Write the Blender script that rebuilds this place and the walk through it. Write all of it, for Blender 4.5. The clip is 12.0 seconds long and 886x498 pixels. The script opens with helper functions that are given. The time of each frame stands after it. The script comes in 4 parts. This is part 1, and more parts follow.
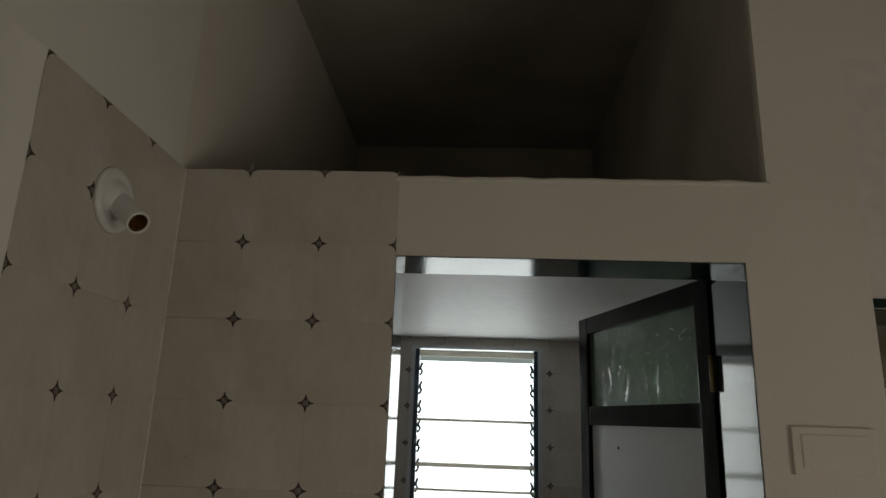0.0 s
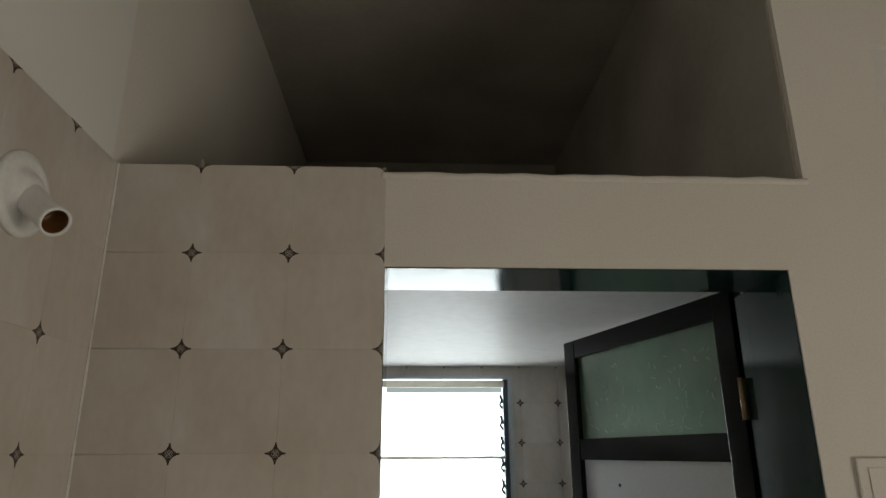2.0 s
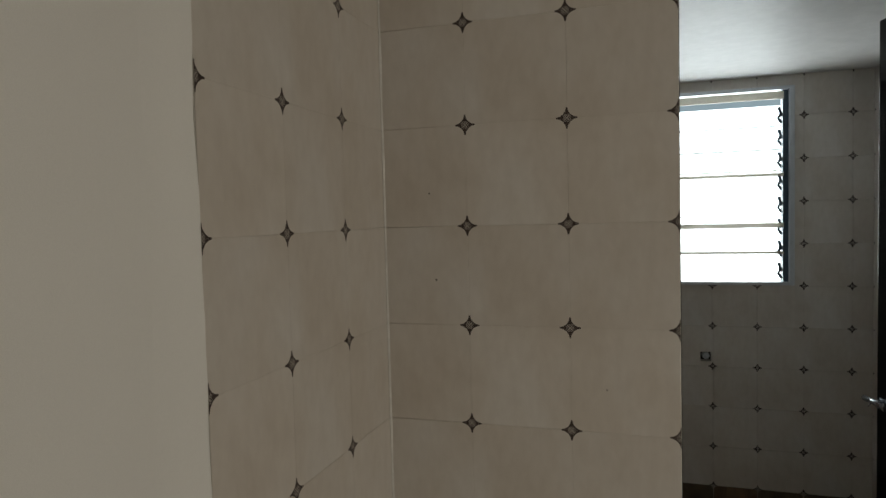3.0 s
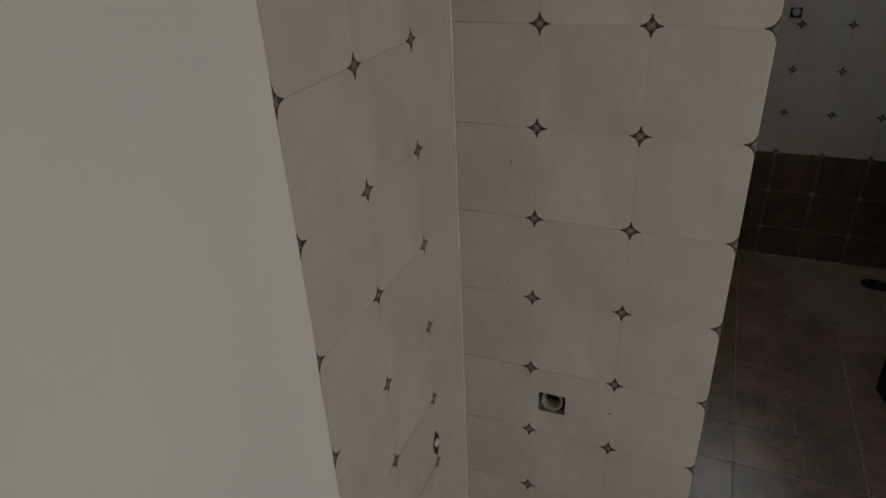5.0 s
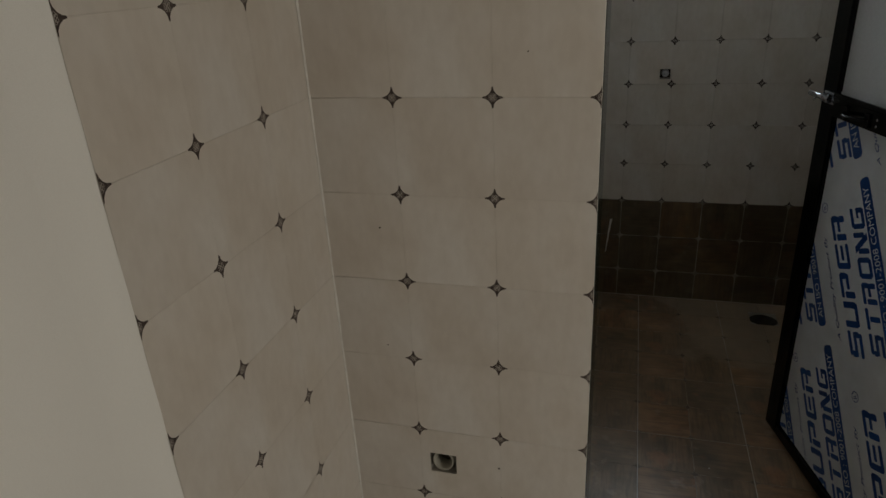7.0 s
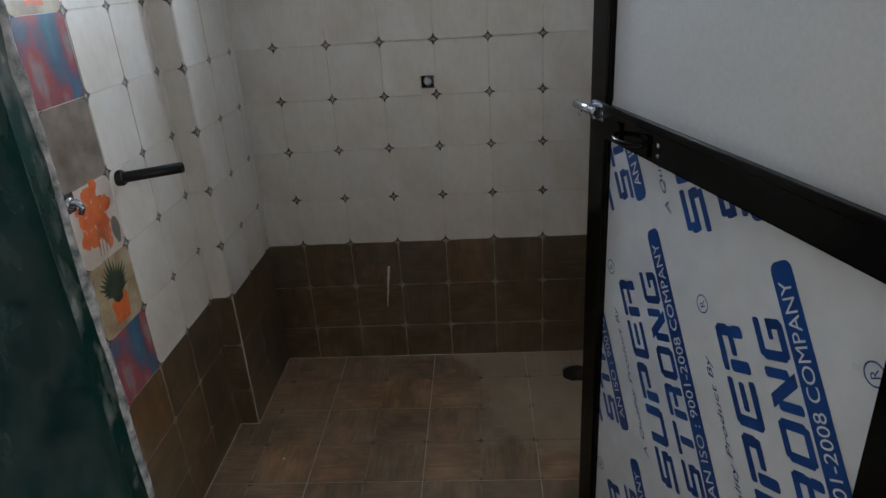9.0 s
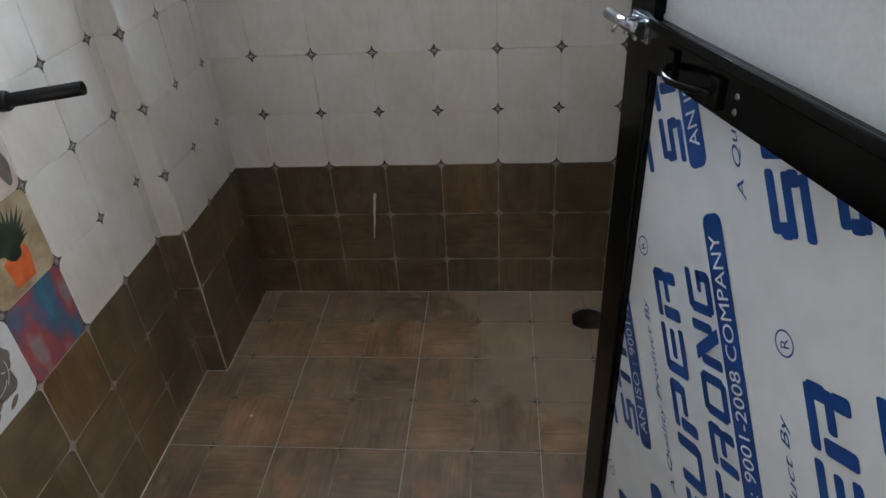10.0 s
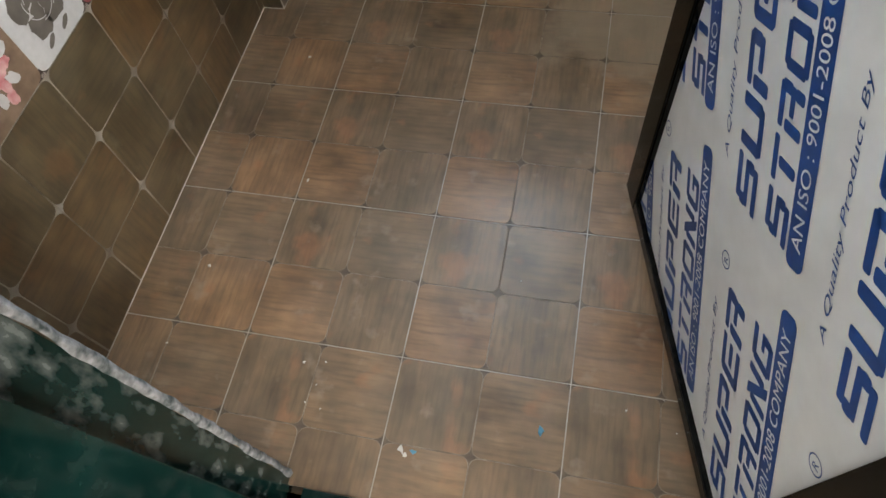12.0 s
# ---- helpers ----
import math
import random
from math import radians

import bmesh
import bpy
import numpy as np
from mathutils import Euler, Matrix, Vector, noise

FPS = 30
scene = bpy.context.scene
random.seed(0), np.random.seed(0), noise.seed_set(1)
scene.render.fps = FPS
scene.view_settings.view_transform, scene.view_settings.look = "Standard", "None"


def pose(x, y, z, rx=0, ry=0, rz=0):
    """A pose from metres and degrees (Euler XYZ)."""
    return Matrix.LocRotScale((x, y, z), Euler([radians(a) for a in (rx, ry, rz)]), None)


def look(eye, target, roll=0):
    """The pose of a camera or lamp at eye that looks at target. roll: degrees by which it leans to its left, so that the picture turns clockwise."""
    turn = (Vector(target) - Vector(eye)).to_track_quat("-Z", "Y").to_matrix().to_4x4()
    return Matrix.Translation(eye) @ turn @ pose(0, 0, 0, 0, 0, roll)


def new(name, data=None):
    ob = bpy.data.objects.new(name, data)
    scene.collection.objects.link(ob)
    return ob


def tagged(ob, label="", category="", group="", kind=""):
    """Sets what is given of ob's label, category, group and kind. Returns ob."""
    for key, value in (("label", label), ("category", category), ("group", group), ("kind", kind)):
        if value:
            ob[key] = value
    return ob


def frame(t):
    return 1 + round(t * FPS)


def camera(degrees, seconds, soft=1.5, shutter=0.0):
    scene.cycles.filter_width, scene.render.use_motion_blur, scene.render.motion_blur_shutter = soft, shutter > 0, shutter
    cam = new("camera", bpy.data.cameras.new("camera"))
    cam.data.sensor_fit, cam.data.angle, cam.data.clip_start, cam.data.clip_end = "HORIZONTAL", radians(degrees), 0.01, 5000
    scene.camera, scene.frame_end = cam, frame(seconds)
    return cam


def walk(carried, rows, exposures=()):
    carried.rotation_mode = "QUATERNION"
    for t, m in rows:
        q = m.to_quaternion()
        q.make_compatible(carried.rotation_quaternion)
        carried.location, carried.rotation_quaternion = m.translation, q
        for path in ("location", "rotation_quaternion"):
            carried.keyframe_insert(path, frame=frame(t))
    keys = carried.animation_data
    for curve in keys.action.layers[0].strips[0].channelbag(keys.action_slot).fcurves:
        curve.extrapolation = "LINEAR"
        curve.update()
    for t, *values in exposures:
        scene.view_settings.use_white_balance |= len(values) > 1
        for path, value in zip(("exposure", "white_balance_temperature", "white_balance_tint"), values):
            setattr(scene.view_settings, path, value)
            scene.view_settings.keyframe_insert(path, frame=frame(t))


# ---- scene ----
cam = camera(68.3, 12.0)
PATH = [
    (0, (0.464, -1.23, 1.623), (0.361, 0.701, 2.133), 2),
    (0.5, (0.404, -1.105, 1.648), (0.574, 0.79, 2.266), 1.5),
    (1, (0.333, -1.044, 1.66), (0.63, 0.816, 2.332), 0.8),
    (1.5, (0.347, -1.017, 1.657), (0.589, 0.85, 2.33), 0.1),
    (2, (0.352, -1.015, 1.646), (0.445, 0.892, 2.243), -0.3),
    (2.5, (0.306, -0.988, 1.588), (0.057, 0.973, 1.897), 0.2),
    (3, (0.269, -0.966, 1.509), (-0.34, 0.937, 1.409), -1.5),
    (3.5, (0.261, -0.954, 1.469), (-0.455, 0.881, 1.119), -2),
    (3.7, (0.257, -0.947, 1.456), (-0.466, 0.869, 1.033), -2.1),
    (5.5, (0.245, -0.945, 1.333), (-0.449, 0.631, 0.315), -2.9),
    (6, (0.253, -0.95, 1.338), (-0.451, 0.633, 0.34), -3.3),
    (6.5, (0.275, -0.952, 1.344), (-0.397, 0.694, 0.426), -3.6),
    (7, (0.346, -0.93, 1.364), (-0.183, 0.827, 0.569), -3.3),
    (7.5, (0.454, -0.861, 1.359), (0.226, 1.005, 0.677), -3.04),
    (7.7, (0.473, -0.785, 1.351), (0.363, 1.092, 0.669), -3.57),
    (9.3, (0.623, -0.141, 1.253), (0.486, 1.654, 0.382), -3.65),
    (9.5, (0.627, -0.074, 1.254), (0.481, 1.690, 0.322), -3.57),
    (10, (0.645, 0.077, 1.228), (0.467, 1.743, 0.135), -3.65),
    (10.2, (0.645, 0.102, 1.215), (0.477, 1.714, 0.043), -3.28),
    (10.5, (0.655, 0.098, 1.195), (0.429, 1.615, -0.087), -3.41),
    (11, (0.684, 0.104, 1.186), (0.363, 1.392, -0.310), -6.01),
    (11.5, (0.686, 0.093, 1.167), (0.334, 1.112, -0.518), -10.01),
    (12, (0.681, 0.099, 1.167), (0.332, 1.001, -0.584), -11.31),
]
walk(cam, [(t, look(e, g, r)) for t, e, g, r in PATH],
     exposures=[(0.0, -1.22, 7700, 9), (0.7, -0.78, 7800, 9), (1.5, -0.44, 7700, 9), (2.5, -0.25, 7250, 8), (3.5, -0.52, 7450, 8), (5.5, -0.38, 7050, 8),
                (7.0, -0.36, 7250, 9), (7.7, -0.08, 7200, 9), (9.3, 1.32, 6450, 11), (10.5, 1.93, 6550, 11), (12.0, 2.28, 7050, 11)])

# ---------------- light ----------------
world = bpy.data.worlds.new("world")
scene.world = world
world.use_nodes = True
wn = world.node_tree.nodes
sky = wn.new("ShaderNodeTexSky")
sky.sky_type, sky.sun_disc = "NISHITA", False
sky.sun_elevation, sky.sun_rotation = radians(40), radians(200)
wn["Background"].inputs["Strength"].default_value = 0.08
world.node_tree.links.new(sky.outputs[0], wn["Background"].inputs["Color"])


def area_lamp(name, eye, target, w, h, watts, colour):
    data = bpy.data.lights.new(name, "AREA")
    data.shape, data.size, data.size_y, data.energy, data.color = "RECTANGLE", w, h, watts, colour
    ob = new(name, data)
    ob.matrix_world = look(eye, target)
    return ob


area_lamp("daylight_bathroom", (0.478, 2.16, 1.60), (0.478, 0.0, 2.10), 1.15, 1.40, 32.0, (0.75, 0.875, 1.0))
area_lamp("daylight_hall", (2.78, -1.65, 0.85), (0.0, -0.85, 0.95), 1.5, 0.85, 24.0, (1.0, 0.965, 0.91))

# ---------------- materials ----------------


def material(name, rough=0.5, metal=0.0, colour=(0.8, 0.8, 0.8)):
    m = bpy.data.materials.new(name)
    m.use_nodes = True
    b = m.node_tree.nodes["Principled BSDF"]
    b.inputs["Roughness"].default_value, b.inputs["Metallic"].default_value = rough, metal
    b.inputs["Base Color"].default_value = (*colour, 1)
    b.inputs["Specular IOR Level"].default_value = 0.4
    return m, m.node_tree.nodes, m.node_tree.links, b


def noise_node(n, l, scale, detail=4.0, coord="Object", stretch=None):
    tc = n.new("ShaderNodeTexCoord")
    t = n.new("ShaderNodeTexNoise")
    t.inputs["Scale"].default_value, t.inputs["Detail"].default_value = scale, detail
    if stretch:
        mp = n.new("ShaderNodeMapping")
        mp.inputs["Scale"].default_value = stretch
        l.new(tc.outputs[coord], mp.inputs[0])
        l.new(mp.outputs[0], t.inputs["Vector"])
    else:
        l.new(tc.outputs[coord], t.inputs["Vector"])
    return t


def ramp(n, l, source, stops):
    r = n.new("ShaderNodeValToRGB")
    e = r.color_ramp.elements
    while len(e) < len(stops):
        e.new(0.5)
    for k, (p, c) in zip(e, stops):
        k.position, k.color = p, (*c, 1)
    l.new(source, r.inputs[0])
    return r


def mix(n, l, kind, fac, a, b):
    m = n.new("ShaderNodeMix")
    m.data_type, m.blend_type = "RGBA", kind
    for sock, v in ((m.inputs[0], fac), (m.inputs[6], a), (m.inputs[7], b)):
        if isinstance(v, bpy.types.NodeSocket):
            l.new(v, sock)
        elif isinstance(v, tuple):
            sock.default_value = (*v, 1)
        else:
            sock.default_value = v
    return m.outputs[2]


def maths(n, l, op, a, b=0.0):
    m = n.new("ShaderNodeMath")
    m.operation = op
    for sock, v in ((m.inputs[0], a), (m.inputs[1], b)):
        if isinstance(v, bpy.types.NodeSocket):
            l.new(v, sock)
        else:
            sock.default_value = v
    return m.outputs[0]


def bump(n, l, b, source, strength, distance=0.002):
    k = n.new("ShaderNodeBump")
    k.inputs["Strength"].default_value, k.inputs["Distance"].default_value = strength, distance
    l.new(source, k.inputs["Height"])
    l.new(k.outputs[0], b.inputs["Normal"])


def mottled(name, c1, c2, scale, rough, fine=60.0, bumps=0.15, metal=0.0, dist=0.002, stretch=None):
    m, n, l, b = material(name, rough, metal)
    t = noise_node(n, l, scale, 5.0, "Object", stretch)
    f = noise_node(n, l, fine, 3.0, "Object", stretch)
    r = ramp(n, l, t.outputs[0], [(0.3, c1), (0.7, c2)])
    g = ramp(n, l, f.outputs[0], [(0.3, (0.86, 0.86, 0.86)), (0.7, (1, 1, 1))])
    l.new(mix(n, l, "MULTIPLY", 0.6, r.outputs[0], g.outputs[0]), b.inputs["Base Color"])
    rr = maths(n, l, "MULTIPLY_ADD", t.outputs[0], 0.12)
    rr.node.inputs[2].default_value = rough - 0.06
    l.new(rr, b.inputs["Roughness"])
    if bumps:
        bump(n, l, b, f.outputs[0], bumps, dist)
    return m


PLASTER = mottled("plaster", (0.74, 0.71, 0.66), (0.80, 0.775, 0.73), 2.2, 0.75, 260.0, 0.10, dist=0.001)
PUTTY = mottled("white_wall_paint", (0.80, 0.80, 0.785), (0.85, 0.85, 0.835), 2.0, 0.7, 1400.0, 0.03, dist=0.001)
CEILING = mottled("ceiling_paint", (0.72, 0.71, 0.70), (0.78, 0.77, 0.76), 1.7, 0.5, 30.0, 0.15)
CONCRETE = mottled("bare_mortar", (0.30, 0.28, 0.25), (0.46, 0.43, 0.39), 9.0, 0.9, 120.0, 0.6)
# grey that puts the loft's shade into the colour of its surfaces
LOFT_SHADED = mottled("loft_shade_grey", (0.40, 0.385, 0.35), (0.54, 0.52, 0.48), 3.0, 0.85, 60.0, 0.2)
GROUT = mottled("grout", (0.56, 0.53, 0.49), (0.66, 0.63, 0.59), 14.0, 0.85, 160.0, 0.4)
FLOOR_GROUT = mottled("floor_grout", (0.40, 0.36, 0.31), (0.68, 0.63, 0.56), 20.0, 0.85, 160.0, 0.4)
DADO_GAP = mottled("dado_gap", (0.085, 0.072, 0.056), (0.42, 0.38, 0.33), 11.0, 0.6, 90.0, 0.2)
SMEARED = mottled("dirty_mortar_lip", (0.03, 0.045, 0.045), (0.34, 0.34, 0.36), 70.0, 0.8, 140.0, 0.7, dist=0.004)
EDGE = mottled("rough_white_edge", (0.66, 0.65, 0.62), (0.84, 0.83, 0.80), 30.0, 0.8, 140.0, 0.7, dist=0.004)
BLACK = mottled("black_powder_coat", (0.0015, 0.002, 0.002), (0.004, 0.005, 0.005), 12.0, 0.14, 300.0, 0.01)
BLACK.node_tree.nodes["Principled BSDF"].inputs["Specular IOR Level"].default_value = 0.18
CHROME = mottled("chrome", (0.36, 0.39, 0.44), (0.50, 0.53, 0.58), 20.0, 0.14, 200.0, 0.03, 1.0)
BRASS = mottled("dull_brass", (0.20, 0.14, 0.07), (0.34, 0.25, 0.13), 60.0, 0.42, 200.0, 0.15, 0.8)
ALUMINIUM = mottled("aluminium", (0.55, 0.60, 0.65), (0.68, 0.72, 0.76), 10.0, 0.3, 200.0, 0.08, 0.6)
CHANNEL = mottled("painted_channel", (0.04, 0.075, 0.11), (0.09, 0.14, 0.19), 20.0, 0.35, 200.0, 0.1)
PVC_WHITE = mottled("white_plastic", (0.78, 0.79, 0.80), (0.83, 0.84, 0.85), 8.0, 0.32, 200.0, 0.02)
PVC_GREY = mottled("grey_pipe", (0.30, 0.29, 0.25), (0.40, 0.38, 0.33), 20.0, 0.5, 120.0, 0.1)
# near-black that puts shade into hollows; also on small marks and a screw
HOLE_DARK = mottled("dark_hollow", (0.03, 0.025, 0.02), (0.06, 0.05, 0.04), 30.0, 0.9, 120.0, 0.5)
BAKELITE = mottled("brown_bakelite", (0.10, 0.04, 0.015), (0.20, 0.09, 0.03), 30.0, 0.4, 120.0, 0.1)
PANEL = mottled("composite_panel", (0.60, 0.63, 0.66), (0.65, 0.68, 0.71), 3.0, 0.35, 150.0, 0.03)
FILM = mottled("protective_film", (0.66, 0.71, 0.77), (0.73, 0.77, 0.82), 4.0, 0.3, 24.0, 0.12)
BLUE_INK = mottled("blue_ink", (0.005, 0.055, 0.25), (0.010, 0.075, 0.31), 12.0, 0.35, 120.0, 0.03)
FILM_INK = mottled("pale_ink", (0.66, 0.71, 0.77), (0.73, 0.77, 0.82), 12.0, 0.35, 120.0, 0.03)
CHIP_WHITE = mottled("white_chip", (0.66, 0.64, 0.60), (0.80, 0.78, 0.74), 60.0, 0.8, 300.0, 0.3)
CHIP_BLUE = mottled("blue_chip", (0.08, 0.30, 0.48), (0.14, 0.40, 0.58), 60.0, 0.6, 300.0, 0.3)
BAR_GLASS = mottled("cloudy_glass_edge", (0.70, 0.66, 0.56), (0.84, 0.80, 0.70), 18.0, 0.5, 120.0, 0.2)
BAR_GLASS.node_tree.nodes["Principled BSDF"].inputs["Transmission Weight"].default_value = 0.3
PIPE_BLACK = mottled("black_pipe", (0.006, 0.006, 0.0065), (0.014, 0.014, 0.014), 20.0, 0.4, 150.0, 0.08)
PIPE_BLACK.node_tree.nodes["Principled BSDF"].inputs["Specular IOR Level"].default_value = 0.2


def make_tile_glaze():
    m, n, l, b = material("tile_glaze", 0.24)
    info = n.new("ShaderNodeObjectInfo")
    geo = n.new("ShaderNodeNewGeometry")
    t = noise_node(n, l, 7.0, 2.0, "Object", (1.0, 0.55, 1.0))
    f = noise_node(n, l, 70.0, 4.0, "Object", (1.0, 0.5, 1.0))
    r = ramp(n, l, t.outputs[0], [(0.25, (0.555, 0.505, 0.450)), (0.45, (0.625, 0.585, 0.540)), (0.6, (0.660, 0.635, 0.605)), (0.78, (0.73, 0.715, 0.70))])
    g = ramp(n, l, f.outputs[0], [(0.3, (0.90, 0.89, 0.88)), (0.7, (1, 1, 1))])
    c = mix(n, l, "MULTIPLY", 0.7, r.outputs[0], g.outputs[0])
    v = ramp(n, l, geo.outputs["Random Per Island"], [(0.0, (0.94, 0.935, 0.93)), (1.0, (1.0, 1.0, 1.0))])
    l.new(mix(n, l, "MULTIPLY", 1.0, c, v.outputs[0]), b.inputs["Base Color"])
    b.inputs["Roughness"].default_value = 0.33
    bump(n, l, b, f.outputs[0], 0.05, 0.001)
    return m


def make_star():
    m, n, l, b = material("tile_star", 0.35)
    uv = n.new("ShaderNodeUVMap")
    sep = n.new("ShaderNodeSeparateXYZ")
    l.new(uv.outputs[0], sep.inputs[0])
    u = maths(n, l, "ABSOLUTE", sep.outputs[0])
    v = maths(n, l, "ABSOLUTE", sep.outputs[1])
    d = maths(n, l, "ABSOLUTE", maths(n, l, "SUBTRACT", u, v))
    r = maths(n, l, "ADD", u, v)
    line = maths(n, l, "MULTIPLY", maths(n, l, "LESS_THAN", d, 0.055), maths(n, l, "LESS_THAN", r, 0.5))
    lo = maths(n, l, "MINIMUM", u, v)
    hi = maths(n, l, "MAXIMUM", u, v)
    loop = maths(n, l, "ADD", maths(n, l, "POWER", maths(n, l, "SUBTRACT", hi, 0.26), 2.0), maths(n, l, "POWER", maths(n, l, "SUBTRACT", lo, 0.12), 2.0))
    ring = maths(n, l, "MULTIPLY", maths(n, l, "LESS_THAN", loop, 0.012), maths(n, l, "GREATER_THAN", loop, 0.005))
    fac = maths(n, l, "MAXIMUM", line, ring)
    f = noise_node(n, l, 300.0)
    dark = ramp(n, l, f.outputs[0], [(0.3, (0.022, 0.014, 0.012)), (0.7, (0.065, 0.045, 0.040))])
    l.new(mix(n, l, "MIX", fac, dark.outputs[0], (0.37, 0.34, 0.315)), b.inputs["Base Color"])
    return m


def make_wood_tile(name, dark, tint=(1.0, 1.0, 1.0), film=False):
    m, n, l, b = material(name, 0.32)
    uv = n.new("ShaderNodeUVMap")
    geo = n.new("ShaderNodeNewGeometry")

    def grain(scale, sx, sy, detail):
        mp = n.new("ShaderNodeMapping")
        mp.inputs["Scale"].default_value = (sx, sy, 1)
        l.new(uv.outputs[0], mp.inputs[0])
        add = n.new("ShaderNodeVectorMath")
        add.operation = "ADD"
        off = n.new("ShaderNodeCombineXYZ")
        l.new(maths(n, l, "MULTIPLY", geo.outputs["Random Per Island"], 37.0), off.inputs[0])
        l.new(maths(n, l, "MULTIPLY", geo.outputs["Random Per Island"], 91.0), off.inputs[1])
        l.new(mp.outputs[0], add.inputs[0])
        l.new(off.outputs[0], add.inputs[1])
        t = n.new("ShaderNodeTexNoise")
        t.inputs["Scale"].default_value, t.inputs["Detail"].default_value = scale, detail
        l.new(add.outputs[0], t.inputs["Vector"])
        return t.outputs[0]

    def spread(scale, detail):
        t = n.new("ShaderNodeTexNoise")
        t.inputs["Scale"].default_value, t.inputs["Detail"].default_value = scale, detail
        l.new(geo.outputs["Position"], t.inputs["Vector"])
        return t

    def ease(source, lo, hi, a, z):
        r = n.new("ShaderNodeMapRange")
        r.interpolation_type = "SMOOTHSTEP"
        for k, v in zip(("From Min", "From Max", "To Min", "To Max"), (lo, hi, a, z)):
            r.inputs[k].default_value = v
        l.new(source, r.inputs["Value"])
        return r.outputs["Result"]

    big = grain(14.0, 0.25, 1.0, 4.0)
    fine = grain(110.0, 0.11, 1.0, 6.0)
    blot = grain(9.0, 1.0, 1.0, 3.0)
    k = dark
    base = ramp(n, l, big, [(0.25, (0.118 * k, 0.077 * k, 0.046 * k)), (0.5, (0.200 * k, 0.130 * k, 0.077 * k)), (0.75, (0.29 * k, 0.200 * k, 0.126 * k))])
    fr = ramp(n, l, fine, [(0.34, (0.50, 0.51, 0.53)), (0.48, (0.88, 0.88, 0.88)), (0.62, (1.14, 1.12, 1.09))])
    tone = ramp(n, l, geo.outputs["Random Per Island"], [(0.0, (0.74, 0.79, 0.84)), (0.35, (0.94, 0.95, 0.97)), (0.7, (1.08, 1.0, 0.93)), (1.0, (1.24, 1.02, 0.84))])
    c = mix(n, l, "MULTIPLY", 0.62, base.outputs[0], fr.outputs[0])
    c = mix(n, l, "MULTIPLY", 1.0, c, tone.outputs[0])
    bl = ramp(n, l, blot, [(0.55, (0, 0, 0)), (0.75, (1, 1, 1))])
    c = mix(n, l, "MIX", maths(n, l, "MULTIPLY", bl.outputs[0], 0.12), c, (0.24 * k, 0.20 * k, 0.165 * k))
    # printed blotches: rusty patches, dark knots and streaks
    rust = grain(17.0, 0.7, 1.0, 3.0)
    rr = ramp(n, l, rust, [(0.58, (0, 0, 0)), (0.70, (1, 1, 1))])
    c = mix(n, l, "MIX", maths(n, l, "MULTIPLY", rr.outputs[0], 0.48), c, (0.34 * k, 0.15 * k, 0.07 * k))
    knot = grain(33.0, 0.32, 1.0, 4.0)
    kr = ramp(n, l, knot, [(0.14, (0.8, 0.8, 0.8)), (0.50, (0, 0, 0))])
    c = mix(n, l, "MIX", maths(n, l, "MULTIPLY", kr.outputs[0], 0.55), c, (0.055 * k, 0.042 * k, 0.034 * k))
    cloud = spread(15.0, 5.0)
    c = mix(n, l, "MULTIPLY", 1.0, c, ease(cloud.outputs[0], 0.2, 0.8, 0.62, 1.30))
    smear = spread(19.0, 4.0)
    sm = ramp(n, l, smear.outputs[0], [(0.62, (0, 0, 0)), (0.74, (1, 1, 1))])
    c = mix(n, l, "MIX", maths(n, l, "MULTIPLY", sm.outputs[0], 0.36), c, (0.36 * k, 0.31 * k, 0.26 * k))
    # dried wash-water and dust over the glaze
    dust = spread(4.5, 3.0)
    c = mix(n, l, "MIX", ease(dust.outputs[0], 0.2, 0.85, 0.0, 0.30), c, (0.36 * k, 0.31 * k, 0.26 * k))
    if film:
        # cement film washed round the drain
        away = n.new("ShaderNodeVectorMath")
        away.operation = "DISTANCE"
        l.new(geo.outputs["Position"], away.inputs[0])
        away.inputs[1].default_value = (0.90, 1.52, 0.029)
        edge = maths(n, l, "ADD", away.outputs["Value"], maths(n, l, "MULTIPLY", maths(n, l, "SUBTRACT", spread(7.0, 5.0).outputs[0], 0.5), 0.45))
        fr = ramp(n, l, edge, [(0.16, (0.66, 0.66, 0.66)), (0.34, (0.5, 0.5, 0.5)), (0.40, (0, 0, 0))])
        c = mix(n, l, "MIX", fr.outputs[0], c, (0.37, 0.315, 0.25))
    c = mix(n, l, "MULTIPLY", 1.0, c, tint)
    l.new(c, b.inputs["Base Color"])
    l.new(ease(dust.outputs[0], 0.2, 0.8, 0.28, 0.36), b.inputs["Roughness"])
    b.inputs["Specular IOR Level"].default_value = 0.62
    bump(n, l, b, fine, 0.10, 0.001)
    return m


